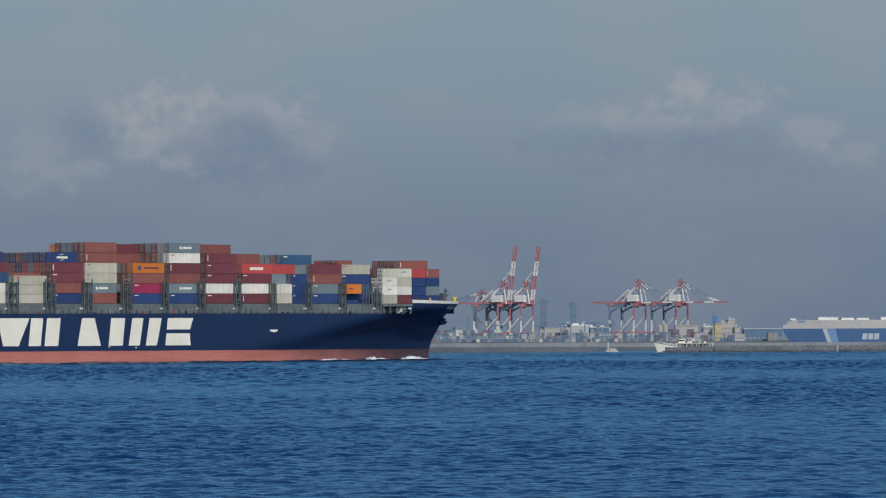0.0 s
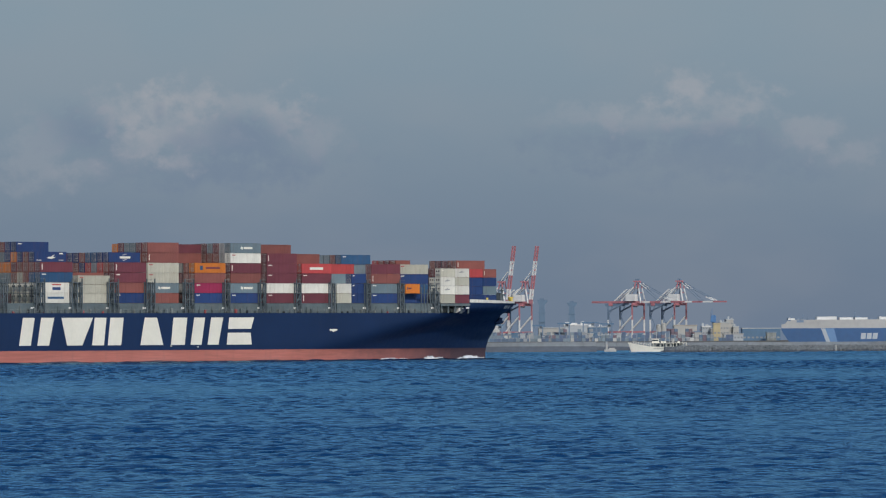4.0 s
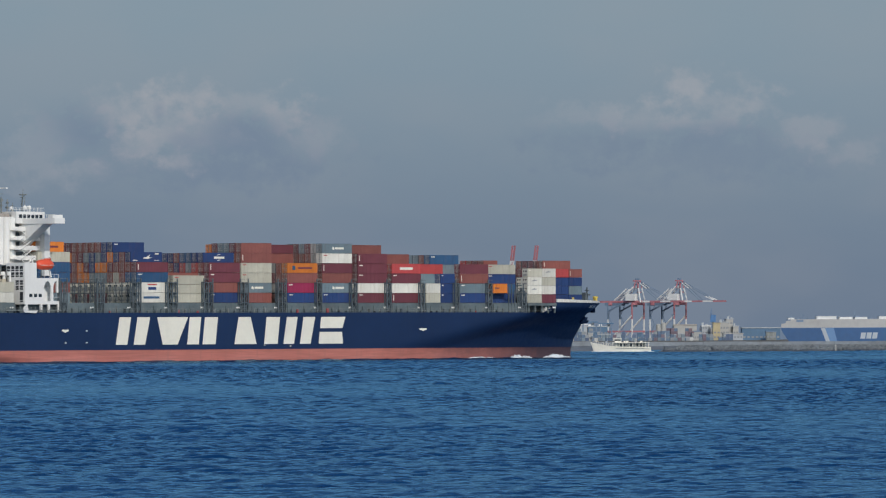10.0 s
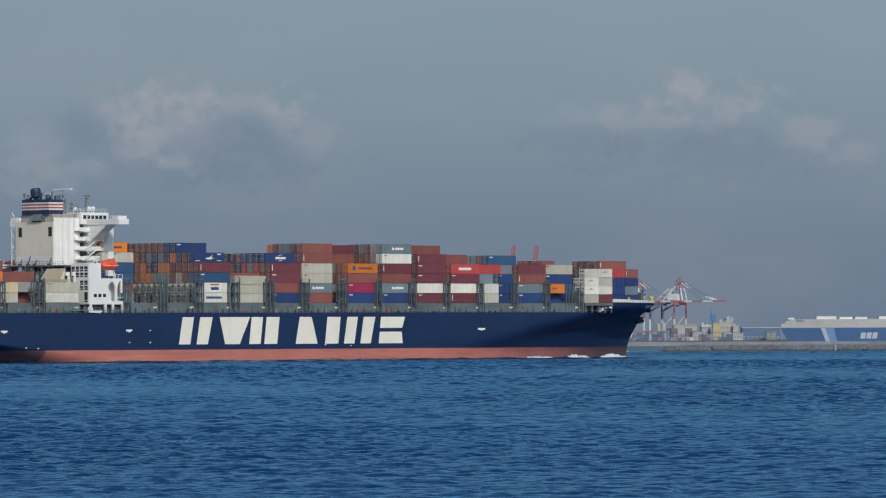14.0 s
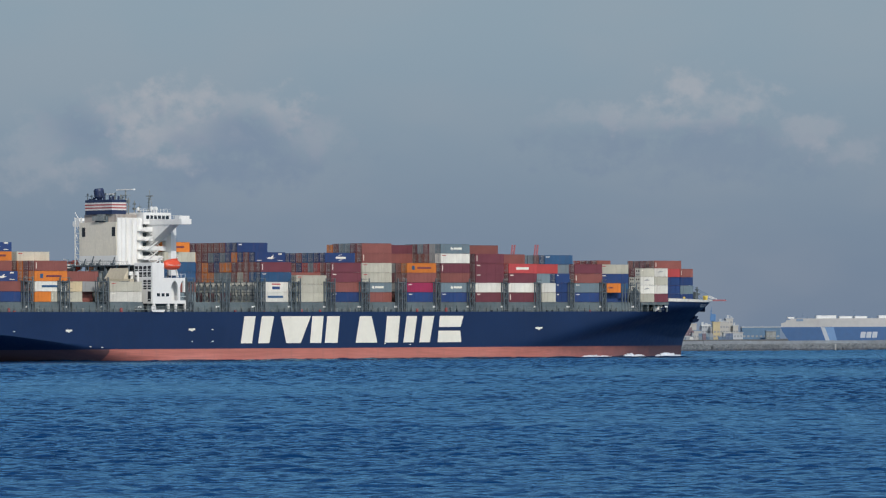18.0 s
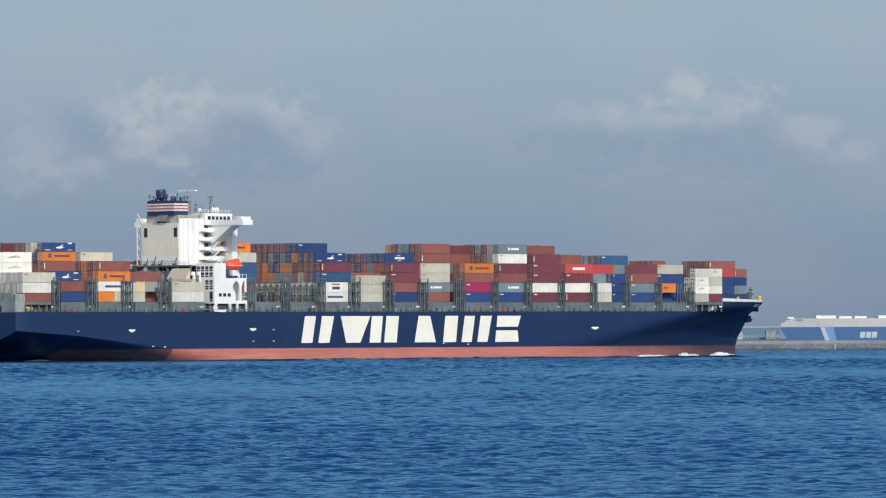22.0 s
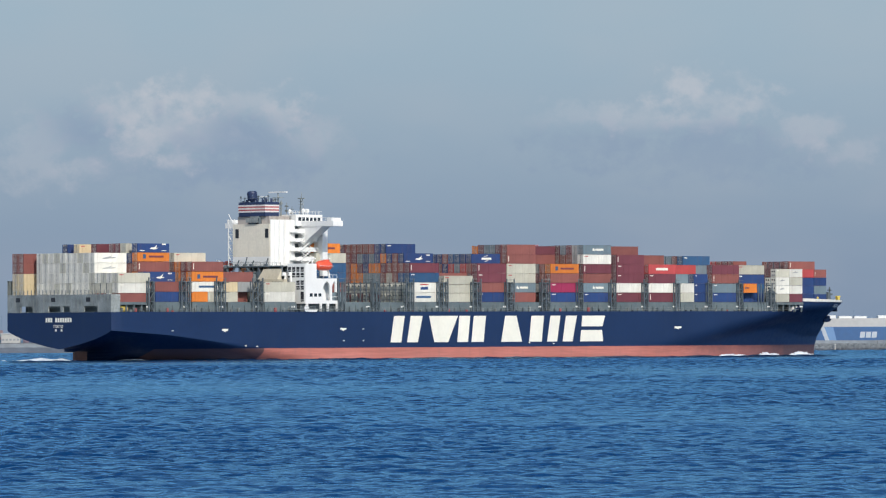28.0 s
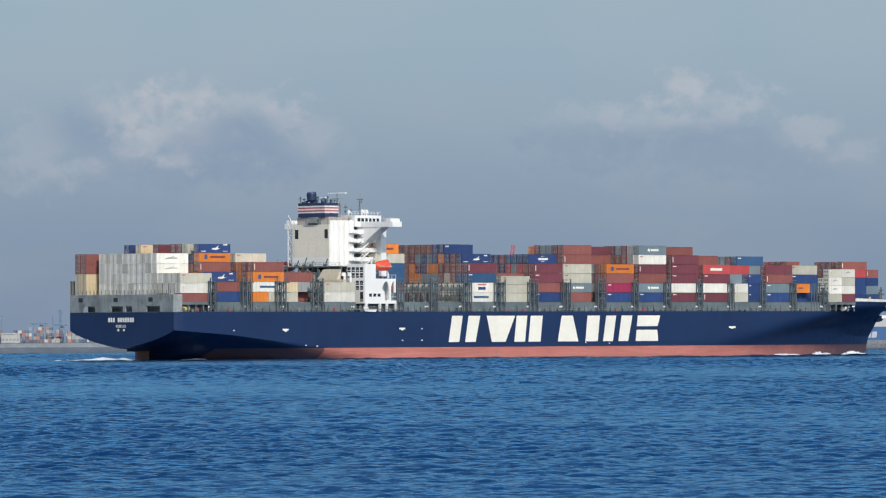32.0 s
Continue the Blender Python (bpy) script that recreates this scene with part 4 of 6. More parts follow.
# ------------------------------------------------------------------ white carrier marks on the hull (plain shapes)
TOPZ, BOTZ, SL = 12.45, 4.8, 0.14
MARKS = [("a", 106.75, 119.75), ("b", 121.4, 134.2), ("c", 133.2, 146.2), ("d", 152.0, 161.7), ("e", 163.0, 170.6), ("a", 171.2, 183.9), ("f", 184.8, 196.2)]
GLYPH = {   # plain slanted blocks over a unit square
    "a": [[(0, 0), (0.36, 0), (0.40, 1), (0.04, 1)], [(0.56, 0), (0.92, 0), (1.0, 1), (0.60, 1)]],
    "b": [[(0.26, 0), (0.74, 0), (1, 1), (0, 1)]],
    "c": [[(0.05, 0), (0.42, 0), (0.42, 1), (0.05, 1)], [(0.54, 0), (0.96, 0), (0.96, 1), (0.54, 1)]],
    "d": [[(0, 0), (1, 0), (0.62, 1), (0.08, 1)]],
    "e": [[(0.1, 0), (0.9, 0), (0.9, 1), (0.1, 1)]],
    "f": [[(0.04, 0), (0.98, 0), (0.90, 0.44), (0.04, 0.44)], [(0.04, 0.58), (0.90, 0.58), (0.98, 1), (0.04, 1)]]}
for g, s0, s1 in MARKS:
    b = Build()
    w = s1 - s0 - 1.0
    for outline in GLYPH[g]:
        b.slab([(s0 + u * w + v * 1.0, BOTZ + v * (TOPZ - BOTZ)) for u, v in outline], -HB - 0.03, -HB + 0.02)
    part("hull_mark", b, M_LETTER, ship, "large white painted mark on the hull")
for s, z, w in ((42.0, 8.5, 1.2), (88.0, 8.7, 1.2), (227.6, 8.77, 1.5)):
    part("pilot_mark", Build().slab([(s - w, z + 0.35), (s + w, z + 0.35), (s + w, z - 0.1), (s + 0.5, z - 0.25), (s, z - 0.55), (s - 0.5, z - 0.25), (s - w, z - 0.1)], -HB - 0.03, -HB + 0.02), M_LETTER, ship)
for s, z in ((22.1, 8.4), (88.1, 5.4), (95.9, 8.7), (95.9, 5.4), (49.9, 4.1), (54.3, 3.9), (163.8, 4.5), (174, 4.2)):
    part("draught_mark", Build().box(s - 0.32, s + 0.32, -HB - 0.03, -HB + 0.02, z - 0.12, z + 0.12), M_LETTER, ship)
for k in range(11):
    if k != 3:
        part("name_mark", Build().box(-0.03, 0.02, 5.6 - k * 1.02 - 0.74, 5.6 - k * 1.02, 10.9, 12.15), M_LETTER, ship, "white painted name block on the transom")
for y in (1.3, -1.1):
    part("number_mark", Build().box(-0.03, 0.02, y - 0.35, y + 0.35, 7.75 + 0.6, 8.45 + 0.5), M_LETTER, ship)
cu = bpy.data.curves.new("home_port", "FONT")
cu.body, cu.size, cu.extrude, cu.align_x = "TOKYO", 1.25, 0.02, "CENTER"
tmp = bpy.data.objects.new("tmp", cu)
scene.collection.objects.link(tmp)
dg = bpy.context.evaluated_depsgraph_get()
tm = bpy.data.meshes.new_from_object(tmp.evaluated_get(dg))
bpy.data.objects.remove(tmp)
tm.materials.clear()
tm.materials.append(M_LETTER)
part("home_port_lettering", tm, None, ship, "white lettering TOKYO on the transom", at=Matrix.Translation((-0.03, 0.3, 9.3)) @ Euler((radians(90), 0, radians(-90))).to_matrix().to_4x4())
for k in range(6):
    s = 308.6 + k * 1.25
    nm = Build()
    nm.quad([(s, -breadth(s, 15.0) - 0.04, 15.0), (s + 0.8, -breadth(s + 0.8, 15.0) - 0.04, 15.0), (s + 0.9, -breadth(s + 0.9, 15.9) - 0.04, 15.9), (s + 0.1, -breadth(s + 0.1, 15.9) - 0.04, 15.9)])
    part("bow_name_mark", nm, M_LETTER, ship)

# ------------------------------------------------------------------ deckhouse, funnel, bridge
hs = Build()
hs.box(82, 91.5, -7.8, 7.8, 13.6, 41.3)
hs.box(89.6, 91.6, -12.6, 12.6, 24.0, 38.4)
hs.box(82.4, 91.2, -9.0, 9.0, 13.6, 27)
part("accommodation", hs, M_WHITE, ship, "white accommodation block")
for k, z in enumerate((16.2, 19.4, 22.6)):     # open galleries beside the casing, dark inside
    g = Build()
    g.box(74.5, 88, -13.2, -9.0, z, z + 0.25, 0).box(74.5, 88, -13.2, -13.1, z + 1.0, z + 1.1, 0)
    for q in range(6):
        x = 74.6 + q * 2.65
        g.box(x, x + 0.3, -13.2, -12.9, z, z + 3.2, 0)
    g.box(74.6, 87.9, -9.2, -9.05, z + 0.3, z + 3.1, 1)
    part("open_gallery", g, [M_BULW, M_LASH], ship)
part("vent_hood", Build().quad([(70.7, -13.6, 23.0), (70.7, -5.4, 23.0), (71.9, -6.6, 26.0), (71.9, -14.2, 26.0)]).quad([(70.7, -13.6, 23.0), (71.9, -14.2, 26.0), (71.9, -14.2, 23.0)]).quad([(70.7, -5.4, 23.0), (71.9, -6.6, 26.0), (71.9, -6.6, 23.0)]).quad([(70.7, -13.6, 23.0), (70.7, -5.4, 23.0), (71.95, -5.4, 23.0), (71.95, -13.6, 23.0)]), M_TAN, ship, "sloping tan ventilation hood")
part("vent_roof", Build().box(70.65, 72.0, -16.4, -6.4, 20.6, 22.98), M_TAN, ship)
part("vent_louvre", Build().box(70.58, 70.65, -15.8, -11.6, 20.9, 22.3), M_LASH, ship)
for y, w_, z1 in ((-4.4, 1.5, 25.2), (-2.4, 0.9, 24.6), (0.4, 2.0, 25.6), (3.6, 1.2, 24.9), (6.4, 1.6, 25.0)):
    part("deck_machine", Build().box(71.9, 73.6, y - w_ / 2, y + w_ / 2, 22.3, z1).tube((72.4, y, z1), (72.4, y, z1 + 0.7), 0.3, n=8), M_BULW if w_ < 1.4 else M_LASH, ship)
for y, r in ((-15.2, 0.75), (-17.6, 0.55)):
    part("cowl_vent", Build().tube((72.4, y, 22.0), (72.4, y, 24.0), r * 0.6, n=12).tube((72.0, y, 24.0), (72.0, y, 25.0), r, r * 0.8, 12), M_WHITE, ship)
for y, h_ in ((-6.6, 2.2), (-0.6, 1.6), (2.2, 2.6), (5.6, 1.8)):
    part("deck_davit", Build().beam((72.8, y, 26.9), (72.8, y - 1.0, 26.9 + h_), 0.22).box(72.5, 73.1, y - 0.6, y + 0.6, 26.9, 27.5), M_LASH, ship)
cs_ = Build()
cs_.box(73.3, 82, -7.8, 7.8, 29.6, 39.0)
part("engine_casing", cs_, M_CASING, ship, "sooty beige engine casing")
part("casing_foot", Build().box(73.3, 82, -7.8, 7.8, 27, 29.6), M_WHITE, ship)
part("casing_top", Build().box(74.2, 82, -6.6, 6.6, 39.0, 41.2), M_SOOT, ship, "soot-stained upper casing")
for y, h_ in ((-3.1, 1.7), (-1.6, 1.2), (-0.5, 1.8), (0.7, 1.0)):
    part("casing_valve", Build().box(73.2, 74.15, y - 0.4, y + 0.4, 39.0, 39.0 + h_), M_LASH, ship)
sd = Build()
sd.box(73.5, 82, -8.05, -7.8, 27, 40.2)
for k in range(4):
    sd.tube((75.5 + k * 2.1, -8.0, 27), (75.5 + k * 2.1, -8.0, 40.0), 0.9, n=12)
part("casing_side", sd, M_WHITE, ship, smooth=False)
for y in (5.9, -6.6):
    part("casing_louvre", Build().box(73.2, 73.35, y - 0.65, y + 0.65, 35.0, 37.6), M_DARK, ship)
funnel = part("funnel", Build().box(73.6, 79.0, -5.6, 5.6, 41.2, 45.3), M_BLUEST, ship, "navy funnel with white and red bands")
zs = [42.35, 42.8, 43.2, 43.65, 44.05, 44.5]
for k, m_ in enumerate((M_FWHITE, M_FRED, M_FWHITE, M_FRED, M_FWHITE)):
    part("funnel_band", Build().box(73.56, 79.04, -5.64, 5.64, zs[k], zs[k + 1]), m_, funnel)
for x, y, h, r in ((77, -2.2, 46.4, 0.35), (75, 3.6, 46.0, 0.4), (77.5, -3.9, 46.3, 0.3), (74.6, 4.6, 45.6, 0.5), (78, 2.8, 46.8, 0.25), (74.4, -1.2, 46.2, 0.3), (75.4, -3.2, 45.9, 0.45), (77.8, 0.2, 46.6, 0.22), (74.2, 2.4, 45.4, 0.35)):
    part("exhaust_pipe", Build().tube((x, y, 44.6), (x + 0.2, y, h), r, r * 1.05), M_BLUEST, ship)
ex = Build()
for z0, z1, r0, r1 in ((44.6, 45.8, 0.7, 0.75), (45.8, 46.3, 1.15, 1.45), (46.3, 48.0, 1.45, 1.45), (48.0, 48.5, 1.45, 1.2)):
    ex.tube((75.4 - (z0 - 44.6) * 0.12, 1.4, z0), (75.4 - (z1 - 44.6) * 0.12, 1.4, z1), r0, r1, 16)
part("main_exhaust", ex, M_BLUEST, ship, "barrel-shaped navy main exhaust")
for x, y, h in ((74.0, -4.9, 46.9), (74.0, 5.0, 47.2), (76.0, -4.4, 47.4), (78.4, -4.8, 46.4), (74.2, 3.6, 46.8), (77.6, 4.6, 47.6), (74.4, -2.0, 47.3)):
    part("funnel_post", Build().tube((x, y, 45.3), (x, y, h), 0.1, n=6).box(x - 0.22, x + 0.22, y - 0.22, y + 0.22, h - 0.6, h - 0.2), M_LASH, ship)
part("funnel_rail", Build().box(73.6, 73.66, -5.6, 5.6, 46.3, 46.38).box(73.6, 79.0, -5.6, -5.54, 46.3, 46.38), M_LASH, ship)
br = Build()
br.box(84.2, 88.0, -HB, HB, 38.2, 39.7)                        # bridge wings
br.box(82, 92.5, -9.5, 9.5, 38.4, 41.7)                        # wheelhouse
part("bridge", br, M_WHITE, ship, "white bridge with long open wings")
for sg in (-1, 1):
    bk = Build()
    bk.quad([(84.4, sg * 8, 32), (87.8, sg * 8, 32), (87.8, sg * 18, 38.2), (84.4, sg * 18, 38.2)])
    bk.quad([(84.4, sg * 8, 32), (84.4, sg * 18, 38.2), (84.4, sg * 8, 38.2)]).quad([(87.8, sg * 8, 32), (87.8, sg * 18, 38.2), (87.8, sg * 8, 38.2)])
    part("wing_bracket", bk, M_WHITE, ship)
    part("wing_screen", Build().box(84.2, 88, sg * (HB - 1.8) - 1.0, sg * (HB - 1.8) + 1.0, 39.7, 40.6), M_WHITE, ship)
for k in range(6):
    part("bridge_window", Build().box(83.0 + k * 1.5, 84.1 + k * 1.5, -9.56, -9.45, 39.9, 40.9), M_GLASS, ship)
for k, z in enumerate((28.3, 31.0, 33.7, 36.3)):               # outside stairs and galleries
    g = Build()
    g.box(82.2, 90.5, -10.6, -7.8, z, z + 0.22).box(82.2, 90.5, -10.6, -10.5, z + 0.22, z + 1.25)
    g.beam((83.0, -10.3, z), (87.4, -10.3, z - 2.5), 0.55, d=0.14).beam((83.0, -10.3, z + 1.0), (87.4, -10.3, z - 1.5), 0.08)
    g.slab([(82.2, z), (80.6, z + 0.2), (80.6, z + 0.3), (82.2, z + 1.2)], -10.6, -8.2)
    part("gallery", g, M_WHITE, ship)
    # dark wall panel that stands in for the shade between galleries
    part("gallery_doorway", Build().box(83.2, 89.7, -7.86, -7.78, z + 0.35, z + 2.3), M_LASH, ship)
    st = Build()
    st.beam((82.6, -10.8, z - 2.4), (86.6, -10.8, z + 0.2), 0.5, d=0.16).beam((82.6, -10.9, z - 1.4), (86.6, -10.9, z + 1.2), 0.07).beam((82.6, -10.9, z - 1.9), (86.6, -10.9, z + 0.7), 0.05)
    part("outside_stair", st, M_WHITE, ship)
for sg in (1,):
    l_ = Build()
    for z in (27, 30, 33, 36, 39):
        l_.box(74.0, 76.6, 7.9, 10.6, z, z + 0.15).box(74.0, 74.06, 7.9, 10.6, z + 1.0, z + 1.08)
        l_.beam((74.1, 8.2, z), (74.1, 10.4, z + 2.9), 0.18)
    for x in (74.1, 76.5):
        for y in (8.0, 10.5):
            l_.box(x - 0.12, x + 0.12, y - 0.12, y + 0.12, 26, 40.5)
    part("ladder_tower", l_, M_WHITE, ship)
# lower house at each side, with the lifeboat
for sg in (-1, 1):
    lh = Build()
    y0, y1 = sorted((sg * (HB - 0.5), sg * (HB - 8.0)))
    yo = y0 if sg < 0 else y1 - 0.5
    lh.box(73.6, 80.6, y0, y1, 16.0, 23.2).box(73.6, 78.0, y0, y1, 23.2, 27.4).box(80.6, 86.8, y0, y1, 16.0, 16.9)
    lh.box(80.6, 86.0, y0, y1, 22.4, 23.2).box(83.3, 84.1, yo, yo + 0.5, 16.9, 22.4).box(85.4, 86.0, yo, yo + 0.5, 19.2, 22.4)
    lh.slab([(80.6, 22.4), (80.6, 20.6), (81.2, 21.8), (82.0, 22.4)], yo, yo + 0.5).slab([(83.3, 22.4), (83.3, 20.8), (82.8, 21.8), (82.2, 22.4)], yo, yo + 0.5)
    lh.slab([(84.1, 22.4), (84.1, 20.8), (84.5, 21.8), (84.9, 22.4)], yo, yo + 0.5).box(80.6, 86, y0 + 3 if sg < 0 else y0, y1 if sg < 0 else y1 - 3, 16.9, 22.4)
    for x in (74.0, 79.4, 82.2, 85.8):
        lh.box(x, x + 0.7, yo, yo + 0.5, 13.6, 16)
    for x in (80.8, 82.6, 84.4, 86.0):
        lh.box(x, x + 0.1, yo, yo + 0.1, 23.2, 24.3)
    lh.box(80.6, 86.1, yo, yo + 0.1, 24.2, 24.3).box(80.6, 86.8, yo, yo + 0.1, 17.9, 18.0)
    part("side_house", lh, M_WHITE, ship, "white side house with arched openings below the lifeboat")
    part("aft_screen", Build().box(73.53, 73.6, y0 + (0.25 if sg < 0 else 0.1), y1 - (0.1 if sg < 0 else 0.25), 16.2, 27.2), M_WHITE, ship)
    for z0, z1, ks in ((16.6, 19.4, 1), (20.0, 21.1, 2), (21.4, 22.6, 2), (23.5, 24.8, 4), (25.1, 26.5, 4)):
        for k in range(ks):
            ya = y0 + 0.6 + k * 1.75 if sg < 0 else y1 - 1.8 - k * 1.75
            part("aft_window", Build().box(73.52, 73.66, ya, ya + 1.3, z0, z1), M_DARK, ship)
            part("stair_rail", Build().box(73.46, 73.52, ya, ya + 1.3, z0 + 0.42, z0 + 0.56), M_WHITE, ship)
    for k in range(3):
        part("side_window", Build().box(75.3 + k * 1.7, 76.4 + k * 1.7, y0 - 0.05, y0 + 0.1, 18.0, 18.9) if sg < 0 else Build().box(75.3 + k * 1.7, 76.4 + k * 1.7, y1 - 0.1, y1 + 0.05, 18.0, 18.9), M_GLASS, ship)
    lb = Build()
    yc = sg * (HB - 2.0)
    rings = []
    for q in range(17):
        u = q / 16
        r = 1.55 * max(0.0, 1 - abs(2 * u - 1) ** 3.2) ** 0.6 + 0.04
        rings.append([(79.0 + 6.4 * u, yc + math.cos(0.3927 * k) * r * 0.95, 26.8 + math.sin(0.3927 * k) * r * (1.0 if math.sin(0.3927 * k) > 0 else 0.85)) for k in range(16)])
    for ra, rb_ in zip(rings[:-1], rings[1:]):
        for k in range(16):
            lb.quad([ra[k], ra[(k + 1) % 16], rb_[(k + 1) % 16], rb_[k]])
    lb.box(82.6, 84.0, yc - 0.6, yc + 0.6, 28.1, 28.6)
    boat = part("lifeboat", lb, M_LIFE, ship, "orange-red enclosed lifeboat in its davits", smooth=True)
    part("rubbing_strake", Build().box(79.8, 84.6, yc - 1.5, yc + 1.5, 26.7, 26.82), M_WHITE, boat)
    for x in (79.0, 84.6):
        part("davit", Build().beam((x, yc, 23.4), (x, yc - sg * 1.6, 28.6), 0.35).beam((x, yc - sg * 1.6, 28.6), (x, yc, 28.9), 0.3), M_WHITE, ship)
for sg in (-1, 1):
    part("deck_screen", Build().box(73.6, 87, sg * (HB - 2.6) - 0.1, sg * (HB - 2.6) + 0.1, 13.6, 16.0), M_DECK, ship)
gw = part("gangway", Build().box(66.0, 86.0, -HB - 0.5, -HB - 0.1, 14.3, 14.5), M_BULW, ship, "long grey stowed accommodation ladder")
for k in range(14):
    part("gangway_rail_post", Build().box(66.1 + k * 1.5, 66.18 + k * 1.5, -HB - 0.5, -HB - 0.43, 14.5, 15.2), M_BULW, gw)
part("gangway_rail", Build().box(66.0, 86.0, -HB - 0.5, -HB - 0.43, 15.15, 15.22), M_BULW, gw)
part("gangway_drum", Build().tube((73.2, -HB - 0.5, 14.6), (73.2, -HB - 0.1, 14.6), 0.9, n=14), M_WHITE, gw, "round white turntable of the ladder")
part("gangway_platform", Build().slab([(73.6, 14.3), (74.0, 13.7), (77.0, 13.6), (77.6, 14.3)], -HB - 0.45, -HB - 0.05), M_WHITE, gw)
bh = Build()   # grey steel decks between the side house and the casing
for z in (19.0, 22.0, 24.8, 26.6):
    bh.box(72.0, 82, -14, 14, z, z + 0.3)
for x in (72.4, 77, 81.6):
    for y in (-13.8, -9, -4, 4, 9, 13.8):
        bh.box(x - 0.2, x + 0.2, y - 0.2, y + 0.2, 13.6, 27)
bh.box(72.8, 82, -12, 12, 13.6, 19)
part("casing_deck", bh, M_LASH, ship)
ms = Build()
for dx, dy in ((-0.6, -0.6), (0.6, -0.6), (0, 0.7)):
    ms.beam((88 + dx, -5.5 + dy, 41.6), (88 + dx * 0.3, -5.5 + dy * 0.3, 46.4), 0.16)
for z in (42.6, 43.6, 44.6, 45.6):
    ms.box(87.5, 88.5, -6.1, -4.9, z, z + 0.12)
ms.box(87.8, 88.2, -6.9, -4.1, 46.3, 46.6).tube((88, -5.5, 46.6), (88, -5.5, 48.2), 0.08)
part("signal_mast", ms, M_BULW, ship)
rm = Build()
rm.tube((83, -1, 41.6), (83, -1, 48.0), 0.3, 0.18).box(82.8, 83.2, -2.6, 0.6, 45.0, 45.2)
for x, y, h in ((81, 1.5, 47.0), (82, -3.4, 46.0), (80.5, -4.8, 45.6), (84.5, -3.0, 45.2)):
    rm.tube((x, y, 41.2), (x, y, h), 0.1).box(x - 0.3, x + 0.3, y - 0.3, y + 0.3, h - 1.2, h - 0.7)
for x, y, h in ((80.2, -2.2, 46.6), (79.6, 0.2, 45.9), (81.4, -0.6, 46.9), (80.0, 3.0, 45.2), (82.6, -5.0, 45.0), (83.4, -6.4, 44.2)):
    rm.tube((x, y, 41.2), (x, y, h), 0.13, 0.08).box(x - 0.08, x + 0.08, y - 0.8, y + 0.8, h - 1.0, h - 0.85).box(x - 0.35, x + 0.35, y - 0.35, y + 0.35, h - 2.4, h - 1.9)
rm.beam((82.4, -1.8, 41.6), (83, -1, 46.0), 0.16).beam((82.4, 0.4, 41.6), (83, -1, 46.0), 0.16).box(82.3, 83.7, -2.4, 0.4, 43.4, 43.55).box(82.3, 83.7, -2.4, 0.4, 46.6, 46.75)
part("radar_mast", rm, M_BULW, ship)
part("radar_scanner", Build().box(79.9, 80.3, 0.6, 4.6, 46.9, 47.2).tube((80.1, 2.6, 45.0), (80.1, 2.6, 46.9), 0.15), M_WHITE, ship)
part("radar_scanner", Build().box(82.6, 83.4, -4.6, 2.6, 48.1, 48.45), M_WHITE, ship)
rl = Build()
for x in np.arange(79.5, 92.4, 1.3):
    rl.box(x - 0.04, x + 0.04, -9.4, -9.32, 41.7, 42.7)
rl.box(79.5, 92.4, -9.4, -9.32, 42.65, 42.73).box(79.5, 92.4, -9.4, -9.32, 42.2, 42.26)
for y in np.arange(-HB + 0.2, -9, 1.6):
    rl.box(84.2, 84.28, y - 0.04, y + 0.04, 39.7, 40.7)
rl.box(84.2, 84.28, -HB, -9.4, 40.65, 40.73)
part("bridge_rail", rl, M_WHITE, ship)
fr_ = Build()
for k in range(14):
    y = -7.6 + k * 1.17
    fr_.box(73.3, 73.4, y - 0.05, y + 0.05, 26.9, 28.1)
fr_.box(73.3, 73.4, -7.7, 7.7, 28.05, 28.15)
part("casing_rail", fr_, M_BULW, ship)
wk = Build()
for y in np.arange(-13.6, 13.8, 1.7):
    wk.box(72.0, 72.07, y - 0.04, y + 0.04, 26.9, 27.9)
wk.box(72.0, 72.07, -13.8, 13.8, 27.85, 27.92).box(72.0, 72.07, -13.8, 13.8, 27.4, 27.45)
part("walkway_rail", wk, M_BULW, ship)
part("casing_platform", Build().box(72.6, 74.2, -3.4, 1.6, 39.4, 39.6).box(72.6, 72.7, -3.4, 1.6, 39.6, 40.8).box(73.6, 74.2, -2.8, 0.8, 39.6, 41.2), M_BULW, ship)
for x, y in ((90, -6), (91, -4.2), (87, -7.4), (90.5, 2)):
    dm = Build()
    dm.tube((x, y, 41.6), (x, y, 42.6), 0.12).tube((x, y, 42.5), (x, y, 43.1), 0.45, 0.5, 10).tube((x, y, 43.1), (x, y, 43.5), 0.5, 0.15, 10)
    part("antenna_dome", dm, M_WHITE, ship)

